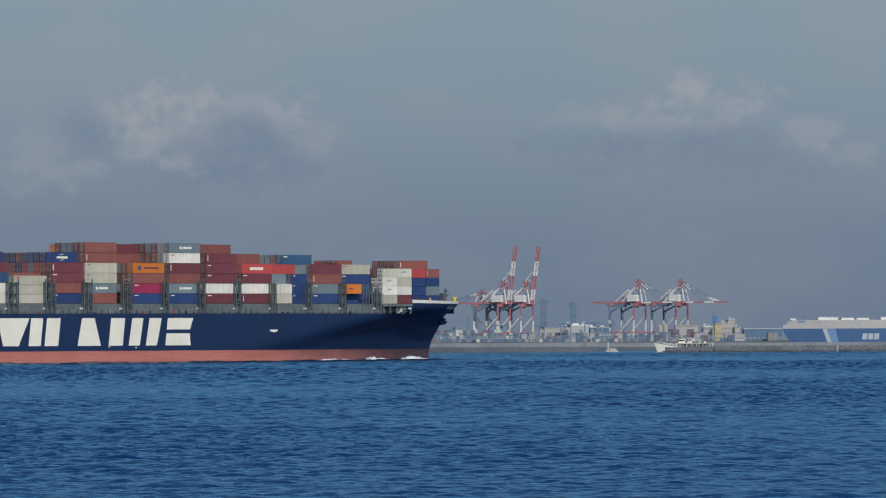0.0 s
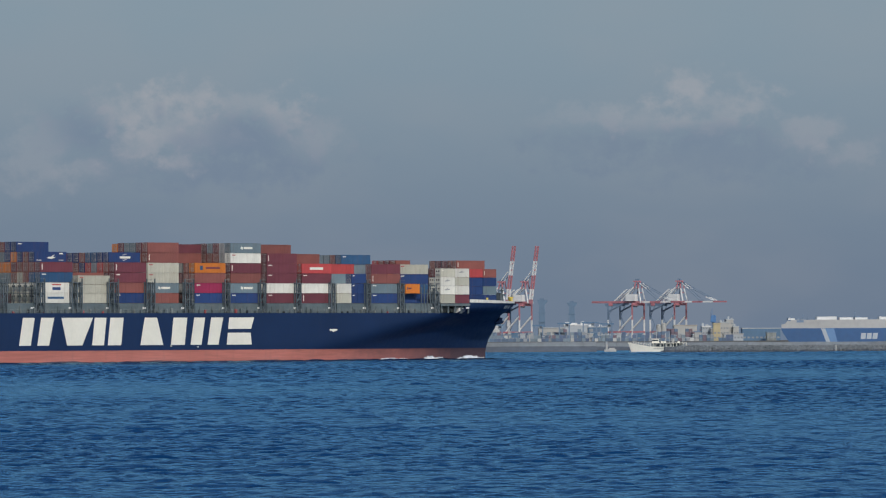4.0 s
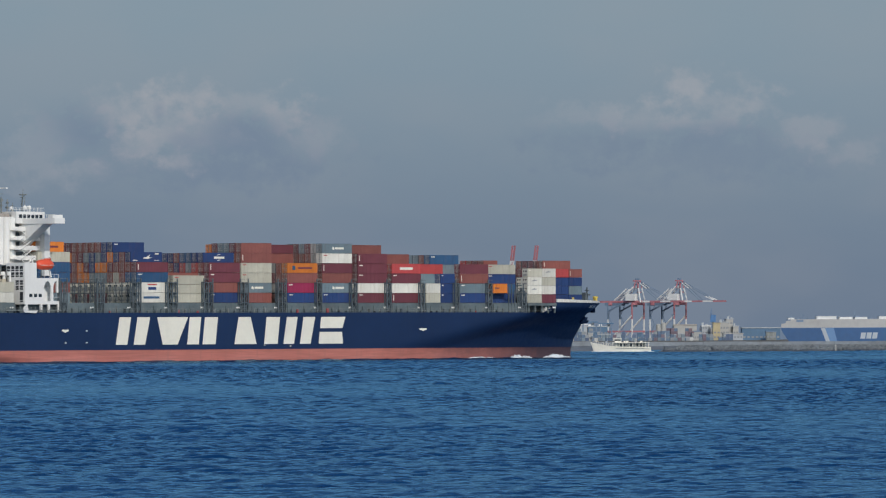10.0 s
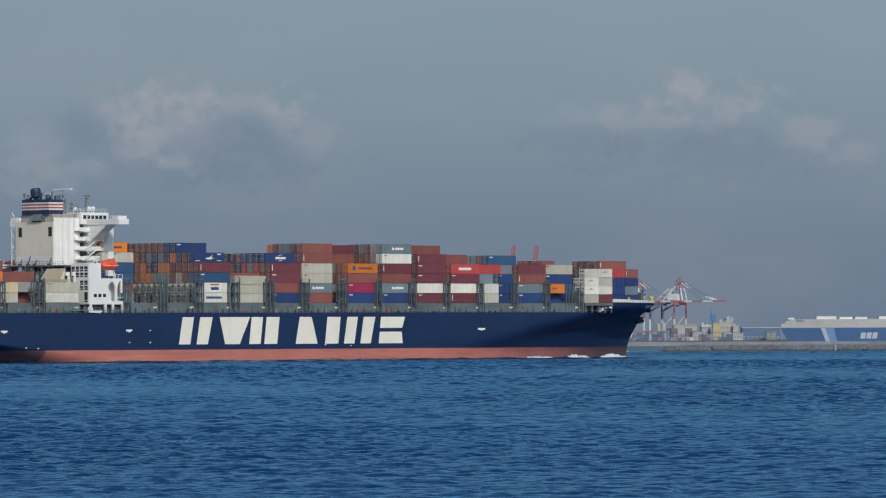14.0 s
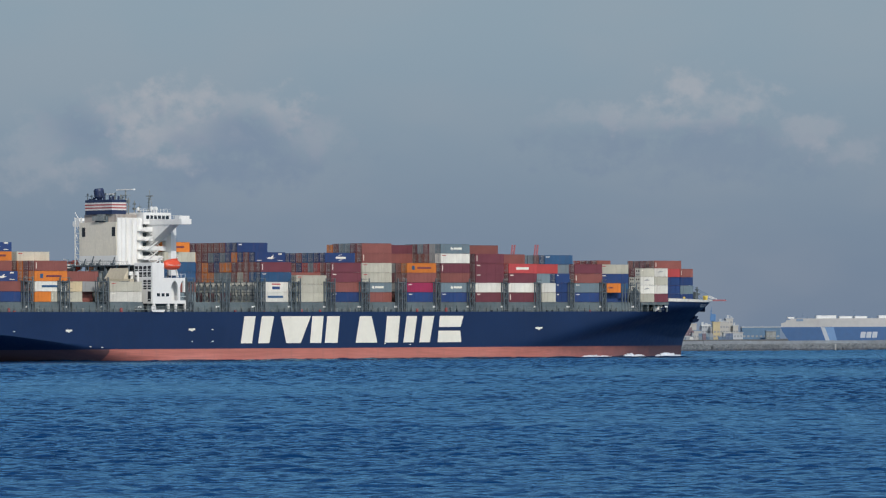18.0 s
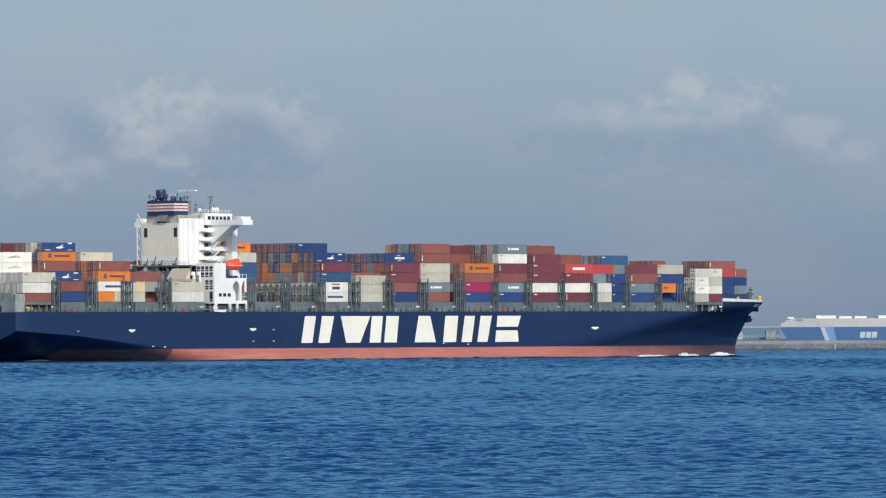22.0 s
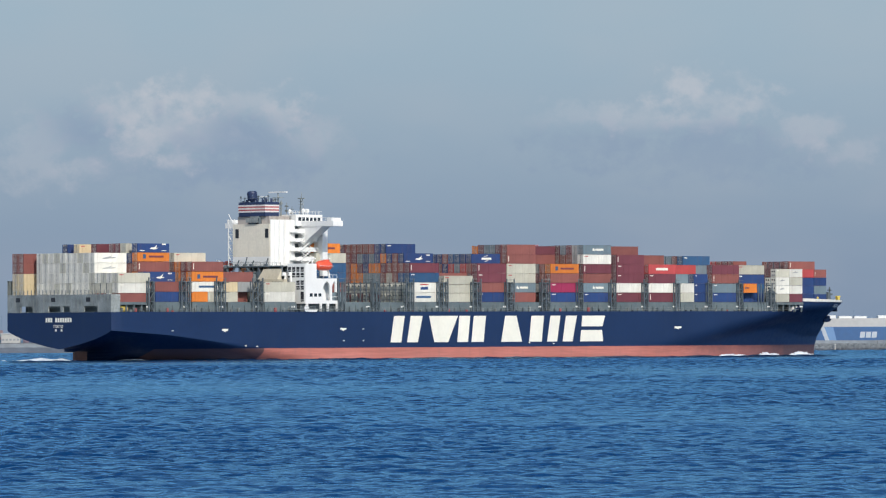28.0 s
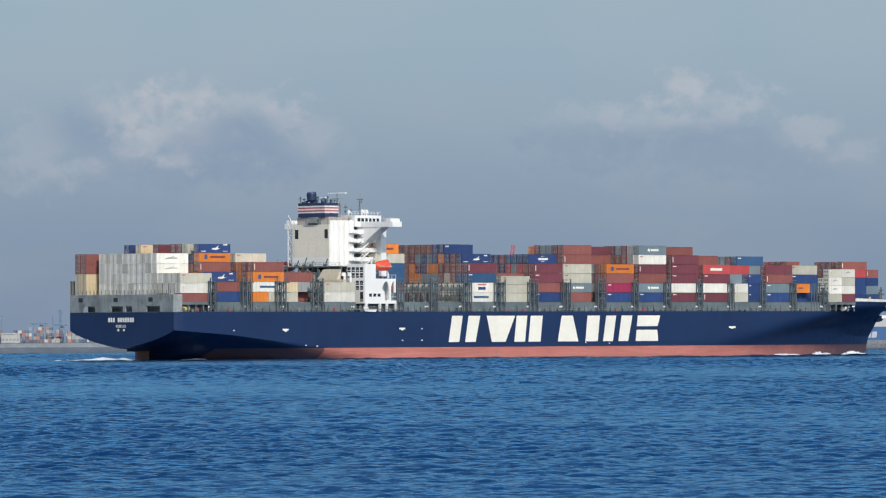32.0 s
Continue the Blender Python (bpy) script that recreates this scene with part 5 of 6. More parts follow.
# ------------------------------------------------------------------ foam that the hull carries with it
def foam(name, s0, s1, high, wide, side, out=0.0, label="white breaking bow wave", along=None, n=40, seed=0, peak=0.75):
    b = Build()
    rows = []
    for k in range(n + 1):
        u = k / n
        s = s0 + (s1 - s0) * u
        env = max(0.0, math.sin(math.pi * u ** peak)) ** 0.8
        nz = 0.75 + 0.55 * noise.noise((s * 0.28, seed * 3.1, 0.0)) + 0.34 * noise.noise((s * 1.3, seed, 2.0)) + 0.3 * noise.noise((s * 3.1, seed, 5.0))
        h = max(0.02, high * env * max(0.15, nz))
        y_in = side * (breadth(s, 0.3) - 0.25 + out) if along is None else along
        w = wide * (0.5 + 0.5 * env)
        ring = []
        for j in range(8):
            q = j / 7
            hh = h * (1 - abs(2 * q - 0.7) ** 1.5 / 1.6) * (1 + 0.3 * noise.noise((s * 1.1, q * 3, seed)))
            ring.append((s, y_in + side * w * q, max(-0.05, hh) if 0 < j < 7 else (-0.05 if j == 7 else max(0.0, hh * 0.6))))
        rows.append(ring)
    for a, c in zip(rows[:-1], rows[1:]):
        for j in range(7):
            b.quad([a[j], c[j], c[j + 1], a[j + 1]])
    return part(name, b, M_FOAM, container_ship, label, smooth=True)


for sd_ in (-1, 1):
    foam("bow_wave", 293.5, 315, 1.35, 1.5, sd_, seed=1, n=150)
    foam("bow_wave", 271, 289, 1.1, 1.5, sd_, seed=2, n=130)
    foam("bow_wave", 249, 268, 0.85, 1.5, sd_, seed=3, n=130)
    foam("bow_wave", 236, 246, 0.55, 1.4, sd_, seed=4)
foam("stern_wake", -42, 9, 0.85, 7.0, -1, along=3.5, label="white streak of churned wake", n=220, seed=6, peak=2.6)
foam("stern_wake", 12, 27, 0.6, 3.5, -1, along=-9, label="white streak of churned wake", seed=7)

wash = Build()
prev = None
for k in range(280):
    s = 20 + k
    y_in = breadth(s, 0.5) - 0.3
    hgt = 0.22 + 0.32 * math.sin(s * 0.165 + 0.6 * math.sin(s * 0.05)) + 0.25 * noise.noise((s * 0.35, 0, 3))
    ring = [(s, -(y_in + 4.5 * q), max(-0.4, hgt * (1 - q) ** 1.2 - 0.25 * q)) for q in (0, 0.2, 0.45, 0.7, 1.0)]
    if prev:
        for j in range(4):
            wash.quad([prev[j], ring[j], ring[j + 1], prev[j + 1]])
    prev = ring
part("hull_wash", wash, M_SEA, container_ship, "blue water heaped along the hull", smooth=True)

# ------------------------------------------------------------------ far shore: breakwaters, port ground
M_CONC = material("weathered_concrete", (0.195, 0.22, 0.24), 0.85, 0, 0.2, 0.15, 0.5, (0.18, 0.18, 0.18))
M_WET = material("dark_wet_concrete", (0.10, 0.118, 0.142), 0.7, 0, 0.25, 0.15, 0.4, (0.08, 0.08, 0.09))
M_ROCK = material("breakwater_rock", (0.165, 0.185, 0.20), 0.9, 0, 0.2, 0.4, vary=0.2, island=True)
M_GROUND = material("port_asphalt", (0.10, 0.10, 0.10), 0.9, 0, 0.2, 0.02)
M_FARWIN = material("dull_far_windows", (0.22, 0.24, 0.26), 0.4)
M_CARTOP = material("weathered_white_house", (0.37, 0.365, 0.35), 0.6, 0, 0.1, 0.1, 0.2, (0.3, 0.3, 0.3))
M_CREAM = material("cream_cladding", (0.37, 0.375, 0.36), 0.7, 0, 0.1, 0.1, 0.2, (0.3, 0.3, 0.3))
M_PALE = material("pale_grey_cladding", (0.36, 0.395, 0.425), 0.7, 0, 0.1, 0.1)
M_TEAL = material("blue_grey_cladding", (0.085, 0.165, 0.265), 0.7, 0, 0.15, 0.1)
# red paled toward pink: the distance haze is put into the paint
M_CRED = material("hazed_crane_red", (0.40, 0.165, 0.19), 0.6, 0, 0.1, 0.3)
M_CWHITE = material("crane_white", (0.66, 0.67, 0.66), 0.6, 0, 0.08, 0.3)
M_CBLUE = material("crane_blue_grey", (0.14, 0.205, 0.29), 0.6, 0, 0.1, 0.3)
M_CARBLUE = material("carrier_blue", (0.026, 0.085, 0.205), 0.5, 0, 0.1, 0.1, 0.15, (0.08, 0.12, 0.2))
M_CARLIGHT = material("carrier_light_blue", (0.11, 0.21, 0.37), 0.5, 0, 0.08, 0.1)

gr = Build()
gr.box(-2600, 2600, 4350, 4990, -3, 2.5)
tagged(part("ground", gr, M_GROUND), "flat grey reclaimed ground of the container port", "ground", kind="structure")


def sea_wall(name, x0, x1, y, top, label):
    ob = thing(name, label, "breakwater")
    ob["kind"] = "structure"
    cap = Build()
    x = x0
    while x < x1:
        e = min(x + 20, x1)
        cap.box(x + 0.05, e - 0.05, y, y + 6, top - 1.9, top + rnd.uniform(-0.12, 0.12))
        x = e
    part("wall_cap", cap, M_CONC, ob)
    base_ = Build()
    x = x0
    while x < x1:
        e = min(x + 10, x1)
        d = rnd.uniform(-0.3, 0.3)
        base_.quad([(x, y - 7 + d, -1), (e, y - 7 + d, -1), (e, y + 0.4, top - 1.6), (x, y + 0.4, top - 1.6)])
        x = e
    part("wall_foot", base_, M_WET, ob)
    return ob


sea_wall("breakwater_west", -900, 65.6, 2690, 4.1, "long concrete breakwater with a pale cap and dark wet foot")
sea_wall("breakwater_inner", 40, 240, 2900, 3.5, "inner concrete quay wall behind the harbour mouth")
lh_ = thing("harbour_light", "small white light tower at the end of the breakwater", "light tower", at=(71.6, 2688, 0))
part("tower_base", Build().box(-2.6, 2.4, -3, 3, -1, 0.9).box(-0.8, 1.8, -2, 2, 0.9, 1.5), M_CREAM, lh_)
part("tower", Build().tube((-1.6, 0, 0.9), (-1.7, 0, 3.4), 0.55, 0.4), M_CREAM, lh_)
part("lantern", Build().tube((-1.7, 0, 3.4), (-1.7, 0, 4.2), 0.5, 0.3), M_PALE, lh_)

rb = thing("breakwater_east", "rubble-mound breakwater of grey-brown rocks", "breakwater")
rb["kind"] = "structure"
core = Build()
core.box(86.5, 400, 2457, 2468, -1, 2.3)
part("core", core, M_WET, rb)
rr = random.Random(3)
dry_rock, wet_rock = Build(), Build()
for k in range(7500):
    x = 84.5 + 280 * rr.random()
    q = rr.random()
    yy, zz = 2450 + 9 * q, -0.6 + 3.15 * min(1.0, q * 1.15) * (1.0 if x > 93 else 0.25 + 0.75 * (x - 84.5) / 8.5)
    r = rr.uniform(0.25, 0.65)
    rock = wet_rock if zz < 0.8 + rr.uniform(-0.2, 0.2) else dry_rock
    i = len(rock.v)
    pts = []
    for dz in (-0.7, 0.6):
        for j in range(5):
            a = j * 1.2566 + rr.uniform(-0.4, 0.4)
            w = r * rr.uniform(0.7, 1.15)
            pts.append((x + math.cos(a) * w, yy + math.sin(a) * w, zz + dz * r * rr.uniform(0.7, 1.1)))
    rock.v += pts
    for j in range(5):
        m_ = (j + 1) % 5
        rock.f.append((i + j, i + m_, i + 5 + m_, i + 5 + j))
        rock.m.append(0)
    rock.f.append(tuple(i + 5 + j for j in range(5)))
    rock.m.append(0)
part("rocks", dry_rock, M_ROCK, rb, kind="stuff")
part("wet_rocks", wet_rock, material("dark_wet_rock", (0.08, 0.096, 0.118), 0.5, 0, 0.2, 0.4, vary=0.2, island=True), rb, kind="stuff")
bp_ = thing("beacon_post", "slim pale beacon post standing at the breakwater foot", "beacon", at=(152.5, 2449, 0))
part("post", Build().tube((0, 0, -1), (0, 0, 2.2), 0.28), M_CREAM, bp_)
part("cap", Build().tube((0, 0, 2.2), (0, 0, 2.7), 0.5, 0.2), M_CREAM, bp_)


# ------------------------------------------------------------------ quay cranes
def crane(x, y, raised, peak=16.5, turn=-33):
    ob = thing("quay_crane", "red and white container crane with %s boom" % ("raised" if raised else "lowered"), "gantry crane", at=(x, y, 2.5), turn=turn, group="quay cranes")
    g, w, top = 21.5, 17.5, 28.7
    for xx in (-g, 0):
        for yy in (-w / 2, w / 2):
            lg = Build()
            lg.beam((xx, yy, 0.8), (xx, yy, 16), 0.95, 0).beam((xx, yy, 16), (xx, yy, top), 0.95, 1)
            lg.box(xx - 1.2, xx + 1.2, yy - 3, yy + 3, 0, 1.0, 1)
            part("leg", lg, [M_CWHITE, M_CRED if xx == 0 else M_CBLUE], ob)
    for yy in (-w / 2, w / 2):
        part("brace", Build().beam((-g * 0.72, yy, 4), (0, yy, 19), 1.0), M_CWHITE, ob)
        part("brace", Build().beam((-g, yy, 22), (-g * 0.4, yy, 28), 1.0), M_CBLUE, ob)
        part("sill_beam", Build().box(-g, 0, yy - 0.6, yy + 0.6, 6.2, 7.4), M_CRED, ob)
    for xx in (-g, 0):
        for z0, z1 in ((top - 2, top), (6.0, 7.4)):
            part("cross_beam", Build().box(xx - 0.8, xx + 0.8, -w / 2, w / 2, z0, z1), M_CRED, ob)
    gi = Build()
    for yy in (-2.6, 2.6):
        gi.box(-g - 18, 4, yy - 0.6, yy + 0.6, top, top + 1.5)
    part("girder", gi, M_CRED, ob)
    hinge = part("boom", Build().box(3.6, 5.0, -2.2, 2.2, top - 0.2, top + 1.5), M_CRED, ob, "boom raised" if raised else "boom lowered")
    for yy in (-1.7, 1.7):
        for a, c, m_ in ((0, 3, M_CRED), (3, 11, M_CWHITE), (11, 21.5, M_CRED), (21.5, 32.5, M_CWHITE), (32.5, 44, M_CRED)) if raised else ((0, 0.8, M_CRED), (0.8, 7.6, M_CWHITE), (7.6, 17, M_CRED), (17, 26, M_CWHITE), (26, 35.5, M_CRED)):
            if raised:
                bar = Build().beam((4.5 + a * 0.14, yy, top + a * 0.99), (4.5 + c * 0.14, yy, top + c * 0.99), 0.8, 0, 1.2)
            else:
                bar = Build().beam((4 + a, yy, top + 0.7), (4 + c, yy, top + 0.7), 0.9, 0, 1.2)
            part("boom_segment", bar, m_, hinge)
    for k in range(1, 9 if raised else 7):
        u = k * 4.8
        p, q = ((4.5 + u * 0.14, top + u * 0.99), (4.5 + (u + 2.4) * 0.14, top + (u + 2.4) * 0.99)) if raised else ((4 + u, top + 0.7), (6.4 + u, top + 0.7))
        part("boom_tie", Build().beam((p[0], -1.7, p[1]), (q[0], 1.7, q[1]), 0.4), M_CRED, hinge)
    ap = Build()
    for yy in (-2.2, 2.2):
        ap.beam((-3.5, yy * 1.6, top), (-1, yy, top + peak), 0.45, 2).beam((4.4, yy * 1.6, top), (1.9, yy * 1.2, top + peak * 0.66), 0.8, 0).beam((1.9, yy * 1.2, top + peak * 0.66), (0.6, yy, top + peak), 0.8, 1).beam((-1.9, yy * 1.2, top + peak * 0.66), (-0.6, yy, top + peak), 0.8, 1)
    ap.box(-2.8, 1.2, -2.8, 2.8, top + peak - 0.6, top + peak + 0.4, 1).box(-1.6, 0.4, -1.6, 1.6, top + peak + 0.4, top + peak + 1.8, 2)
    ap.box(-2.6, -1.4, -2.6, 2.6, top + peak * 0.8, top + peak * 0.8 + 1.0, 2).box(1.0, 2.0, -2.4, 2.4, top + peak * 0.45, top + peak * 0.45 + 0.8, 1)
    part("apex_frame", ap, [M_CWHITE, M_CRED, M_CBLUE], ob)
    for yy in (-2.4, 2.4):
        runs = [((-2.5, top + peak * 0.72), (-13.5, top + 1.6), 1.0), ((-8.5, top + peak * 0.62), (-g + 2, top + 1.6), 1.0)]
        runs += [((0, top + peak), (6.5, top + peak + 7.5), 0.6)] if raised else [((0, top + peak), (19, top + 1.4), 0.36), ((0, top + peak), (31, top + 1.4), 0.36), ((3, top + peak * 0.9), (9, top + peak * 0.64), 0.7), ((24, top + peak * 0.26), (31, top + 1.6), 0.7)]
        for (xa, za), (xb, zb), w_ in runs:
            part("stay", Build().beam((xa, yy, za), (xb, yy, zb), w_), M_CWHITE if w_ > 0.5 else M_CBLUE, ob)
    part("machinery_house", Build().box(-8.0, 0.4, -5.4, -0.6, top + 1.5, top + 6.2).box(-7.7, 0.1, -5.2, -0.8, top + 6.2, top + 6.6), M_CWHITE, ob)
    part("trolley", Build().box(-14, -9.5, -2.0, 2.0, top - 1.2, top).box(-g - 6, -g + 8, -3.4, 3.4, top - 2.4, top - 0.4), M_CBLUE, ob)
    for yy in (-w / 2, w / 2):
        part("access_stair", Build().beam((-g + 1.2, yy - 0.8, 5), (-g + 4.5, yy - 0.8, 12), 0.4).beam((-g + 4.5, yy - 0.8, 12), (-g + 1.2, yy - 0.8, 19), 0.4).beam((-g + 1.2, yy - 0.8, 19), (-g + 4.5, yy - 0.8, 26), 0.4), M_CBLUE, ob)
    part("cabin", Build().box(-4, -1.5, -1.4, 1.4, top - 3.2, top - 0.4), M_PALE, ob)


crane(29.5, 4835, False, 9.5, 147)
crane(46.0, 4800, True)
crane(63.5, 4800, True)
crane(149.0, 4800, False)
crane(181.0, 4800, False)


# the far towers' haze is part of this blue base colour
M_HAZE = material("hazed_blue_steel", (0.105, 0.175, 0.26), 0.7, 0, 0.08, 0.1)


def far_crane(x, y, h, label, slim=1.0):
    ob = thing("harbour_crane", label, "harbour crane", at=(x, y, 2.5), group="hazy distant cranes")
    t = Build()
    t.slab([(-2.9 * slim, 0), (2.9 * slim, 0), (2.0 * slim, h * 0.9), (-2.0 * slim, h * 0.9)], -1.5, 1.5)
    part("tower", t, M_HAZE, ob)
    for k in range(1, 4):
        part("platform", Build().box(-3.0 * slim, 3.0 * slim, -2, 2, h * 0.22 * k, h * 0.22 * k + 0.6), M_HAZE, ob)
    part("jib", Build().slab([(-2.0 * slim, h * 0.84), (2.0 * slim, h * 0.84), (4.4 * slim, h * 0.93), (4.0 * slim, h * 0.97), (-3.4 * slim, h * 0.97), (-3.4 * slim, h * 0.93)], -1, 1).box(-1.6 * slim, 1.6 * slim, -1.2, 1.2, h * 0.97, h), M_HAZE, ob)


far_crane(77.5, 4900, 33, "blue-grey hazy harbour crane tower in the distance")
far_crane(101.0, 4920, 31, "blue-grey hazy harbour crane tower in the distance")
far_crane(-295, 4900, 25, "slim blue-grey hazy harbour crane tower", 0.4)

# ------------------------------------------------------------------ port buildings and yard stacks
M_OCHRE = material("ochre_cladding", (0.42, 0.36, 0.22), 0.7, 0, 0.1, 0.2)
M_SIGNAL = material("bright_blue_steel", (0.06, 0.17, 0.36), 0.6, 0, 0.1, 0.3)
M_TANROOF = material("tan_roof_sheet", (0.36, 0.335, 0.30), 0.7, 0, 0.12, 0.2)


def building(name, label, x0, x1, y, z1, mat, roof=None, bands=0, depth=25, windows=0):
    ob = thing(name, label, "building", at=((x0 + x1) / 2, y, 2.5))
    w = (x1 - x0) / 2
    h = z1 - 2.5
    part("wall", Build().box(-w, w, 0, depth, 0, h), mat, ob)
    part("roof", Build().box(-w - 0.4, w + 0.4, -0.4, depth + 0.4, h, h + 0.7), roof or mat, ob)
    for k in range(windows):
        for r in range(bands):
            xx = -w + (k + 0.5) * 2 * w / windows
            part("window", Build().box(xx - w / windows * 0.6, xx + w / windows * 0.6, -0.08, 0.1, 1.6 + r * 3.4, 2.9 + r * 3.4), M_FARWIN, ob)
    return ob


building("warehouse", "pale grey warehouse with a white roof", 90, 107, 4650, 14.2, M_PALE, M_CWHITE, 2, 30, 5)
building("warehouse", "blue-grey warehouse beside the white-roofed one", 107.6, 122, 4655, 12.6, M_TEAL, M_PALE, 2, 30, 5)
building("warehouse", "low cream warehouse shed behind the yard", 72, 114, 4700, 12.2, M_CREAM, M_PALE, 2, 30, 12)
for x, w_, z in ((92.5, 3.2, 16.6), (97.4, 4.6, 16.0), (103.6, 2.6, 17.0), (110, 3.6, 14.8), (117, 2.2, 15.2)):
    hut = thing("roof_hut", "small white plant hut on a warehouse roof", "roof hut", at=(x, 4664, 12))
    part("wall", Build().box(-w_ / 2, w_ / 2, 0, 4, 0, z - 12), M_CWHITE, hut)
for x, top_ in ((157.6, 14.6), (161.4, 15.6)):
    silo = thing("storage_silo", "pale cream storage silo by the cranes", "silo", at=(x, 4600, 2.5))
    part("wall", Build().tube((0, 0, 0), (0, 0, top_ - 3.2), 1.8, n=14), M_CREAM, silo)
    part("roof", Build().tube((0, 0, top_ - 3.2), (0, 0, top_ - 2.4), 1.9, 0.6, 14), M_CREAM, silo)
building("transit_shed", "tan-roofed transit shed behind the stacks", 172, 189, 4690, 13.6, M_CREAM, M_TANROOF, 1, 30, 6)
building("harbour_office", "white harbour office block of several storeys", 189.2, 195.6, 4600, 12.6, M_PALE, M_CWHITE, 3, 25, 3)
building("harbour_office", "stepped cream harbour office block", 195, 203, 4618, 11.0, M_CREAM, M_PALE, 2, 25, 3)
building("harbour_office", "tall cream harbour block with a flat roof", 202.4, 208.4, 4600, 15.2, M_CREAM, M_PALE, 3, 25, 3)
building("harbour_office", "tall cream harbour block with a flat roof", 207.2, 212.4, 4608, 17.6, M_CREAM, M_PALE, 4, 25, 2)
building("harbour_annex", "cream annex with a flat roof", 212, 216, 4604, 12.4, M_CREAM, M_PALE, 2, 25, 2)
building("harbour_annex", "low cream annex with a flat roof", 181, 191, 4560, 6.8, M_CREAM, M_PALE)
building("harbour_annex", "ochre annex in front of the offices", 196.6, 201.6, 4580, 14.6, M_OCHRE, M_OCHRE, 2, 14, 2)
building("freight_shed", "grey freight shed by the offices", 203, 217, 4555, 7.0, M_PALE, M_CREAM, 1, 20, 6)
for x, w_, z in ((190.4, 1.6, 15.4), (193.2, 2.2, 14.4), (195.2, 1.2, 13.8), (203.5, 1.6, 17.6), (206.2, 2.2, 17.0), (209.0, 1.4, 20.2), (211.4, 1.2, 19.2), (213.6, 1.0, 14.8)):
    hut = thing("roof_hut", "small pale hut on a harbour office roof", "roof hut", at=(x, 4614, 8))
    part("wall", Build().box(-w_ / 2, w_ / 2, 0, 3, 0, z - 8), M_PALE, hut)
    part("aerial", Build().tube((0, 1, z - 8), (0, 1, z - 6.6), 0.1, n=6), M_CBLUE, hut)
bt = thing("harbour_crane", "bright blue crane cab over the harbour offices", "harbour crane", at=(198.4, 4625, 2.5))
part("tower", Build().box(-1.0, 1.0, -1, 1, 0, 13.4), M_CBLUE, bt)
part("cab", Build().slab([(-2.2, 13.4), (1.8, 13.4), (2.0, 18.2), (0.6, 18.8), (-1.8, 18.2)], -2, 2), M_SIGNAL, bt)
part("mast", Build().tube((-0.9, 0, 18.2), (-0.9, 0, 23.6), 0.22, 0.12, 6).tube((-1.8, 0, 18.2), (-1.8, 0, 21.6), 0.15, 0.1, 6), M_SIGNAL, bt)
building("freight_shed", "blue-grey freight shed with a pale roof on the quay", 216.6, 244, 4560, 11.0, M_TEAL, M_PALE, 1, 24, 9)
building("freight_shed", "small grey shed at the quay end", 233, 240, 4540, 8.2, M_BULW, M_CBLUE, 1, 12, 3)
building("freight_shed", "cream port shed on the reclaimed ground", -308, -295, 4430, 8.6, M_CREAM, M_PALE, 1, 12, 5)
shed = random.Random(5)
SHEDS = (("pale grey", M_PALE), ("cream", M_CREAM), ("blue-grey", M_TEAL), ("slate-blue", M_CBLUE), ("blue-grey", M_TEAL))
for k in range(46):
    x = shed.uniform(-20, 186) if k < 36 else shed.uniform(-330, -255)
    tint, m_ = shed.choice(SHEDS)
    w_, z = shed.uniform(2.0, 5.5), shed.uniform(4.4, 9.0)
    building("port_hut", tint + " port hut among the container stacks", x - w_ / 2, x + w_ / 2, shed.uniform(4476, 4514), min(z, 4.6 + w_), m_, shed.choice((m_, M_PALE, M_CBLUE)), 1, 6, int(w_ / 1.6))


def yard_gantry(x, y, h, w):
    """A travelling gantry over the stacks: four legs, two beams, a cabin."""
    ob = thing("yard_gantry", "blue and white travelling gantry over the yard stacks", "gantry crane", at=(x, y, 2.5), group="yard gantries")
    for xx in (0, w):
        for yy in (0, 8):
            part("leg", Build().box(xx - 0.4, xx + 0.4, yy - 0.4, yy + 0.4, 0, h), M_CBLUE, ob)
    for yy in (0, 8):
        part("beam", Build().box(-1.4, w + 1.4, yy - 0.5, yy + 0.5, h, h + 0.9), M_TEAL, ob)
    part("cabin", Build().box(w * 0.6, w * 0.6 + 2.2, 2, 5, h - 2.2, h), M_PALE, ob)
    part("hand_rail", Build().box(-1.4, w + 1.4, -0.1, 0.0, h + 2.1, h + 2.25), M_CBLUE, ob)


for x, h, w in ((84, 12.5, 7.0), (101, 13.0, 9.5), (113.5, 12.0, 8.0), (66, 11.0, 6.0), (36, 11.5, 7.0), (-292, 13.0, 9.0), (-276, 12.0, 7.0)):
    yard_gantry(x, 4518, h, w)
yard = random.Random(11)


# each paint is mixed 45 percent toward blue-grey, as painted distance haze
YBOX = {k: Build().box(0, 2.44, 0, 6.05, 0, 2.2).box(0.2, 1.15, -0.04, 0.02, 0.15, 2.0).box(1.29, 2.24, -0.04, 0.02, 0.15, 2.0).data("yard_box_" + k, material("hazed_paint_" + k, tuple(0.55 * c + 0.45 * f for c, f in zip(PAINT[k], (0.17, 0.22, 0.28))), 0.7, 0, 0.12, 0.5, 0.2, (0.14, 0.14, 0.15), vary=0.15)) for k in COL}


def yard_stack(x, y, tiers, wide, palette):
    ob = thing("container_stack", "stack of mixed containers on the port ground", "container stack", at=(x, y, 2.5), group="port yard stacks")
    for c in range(wide):
        for k in range(tiers - (1 if yard.random() < 0.35 else 0)):
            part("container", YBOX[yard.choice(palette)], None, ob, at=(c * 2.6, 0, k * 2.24))


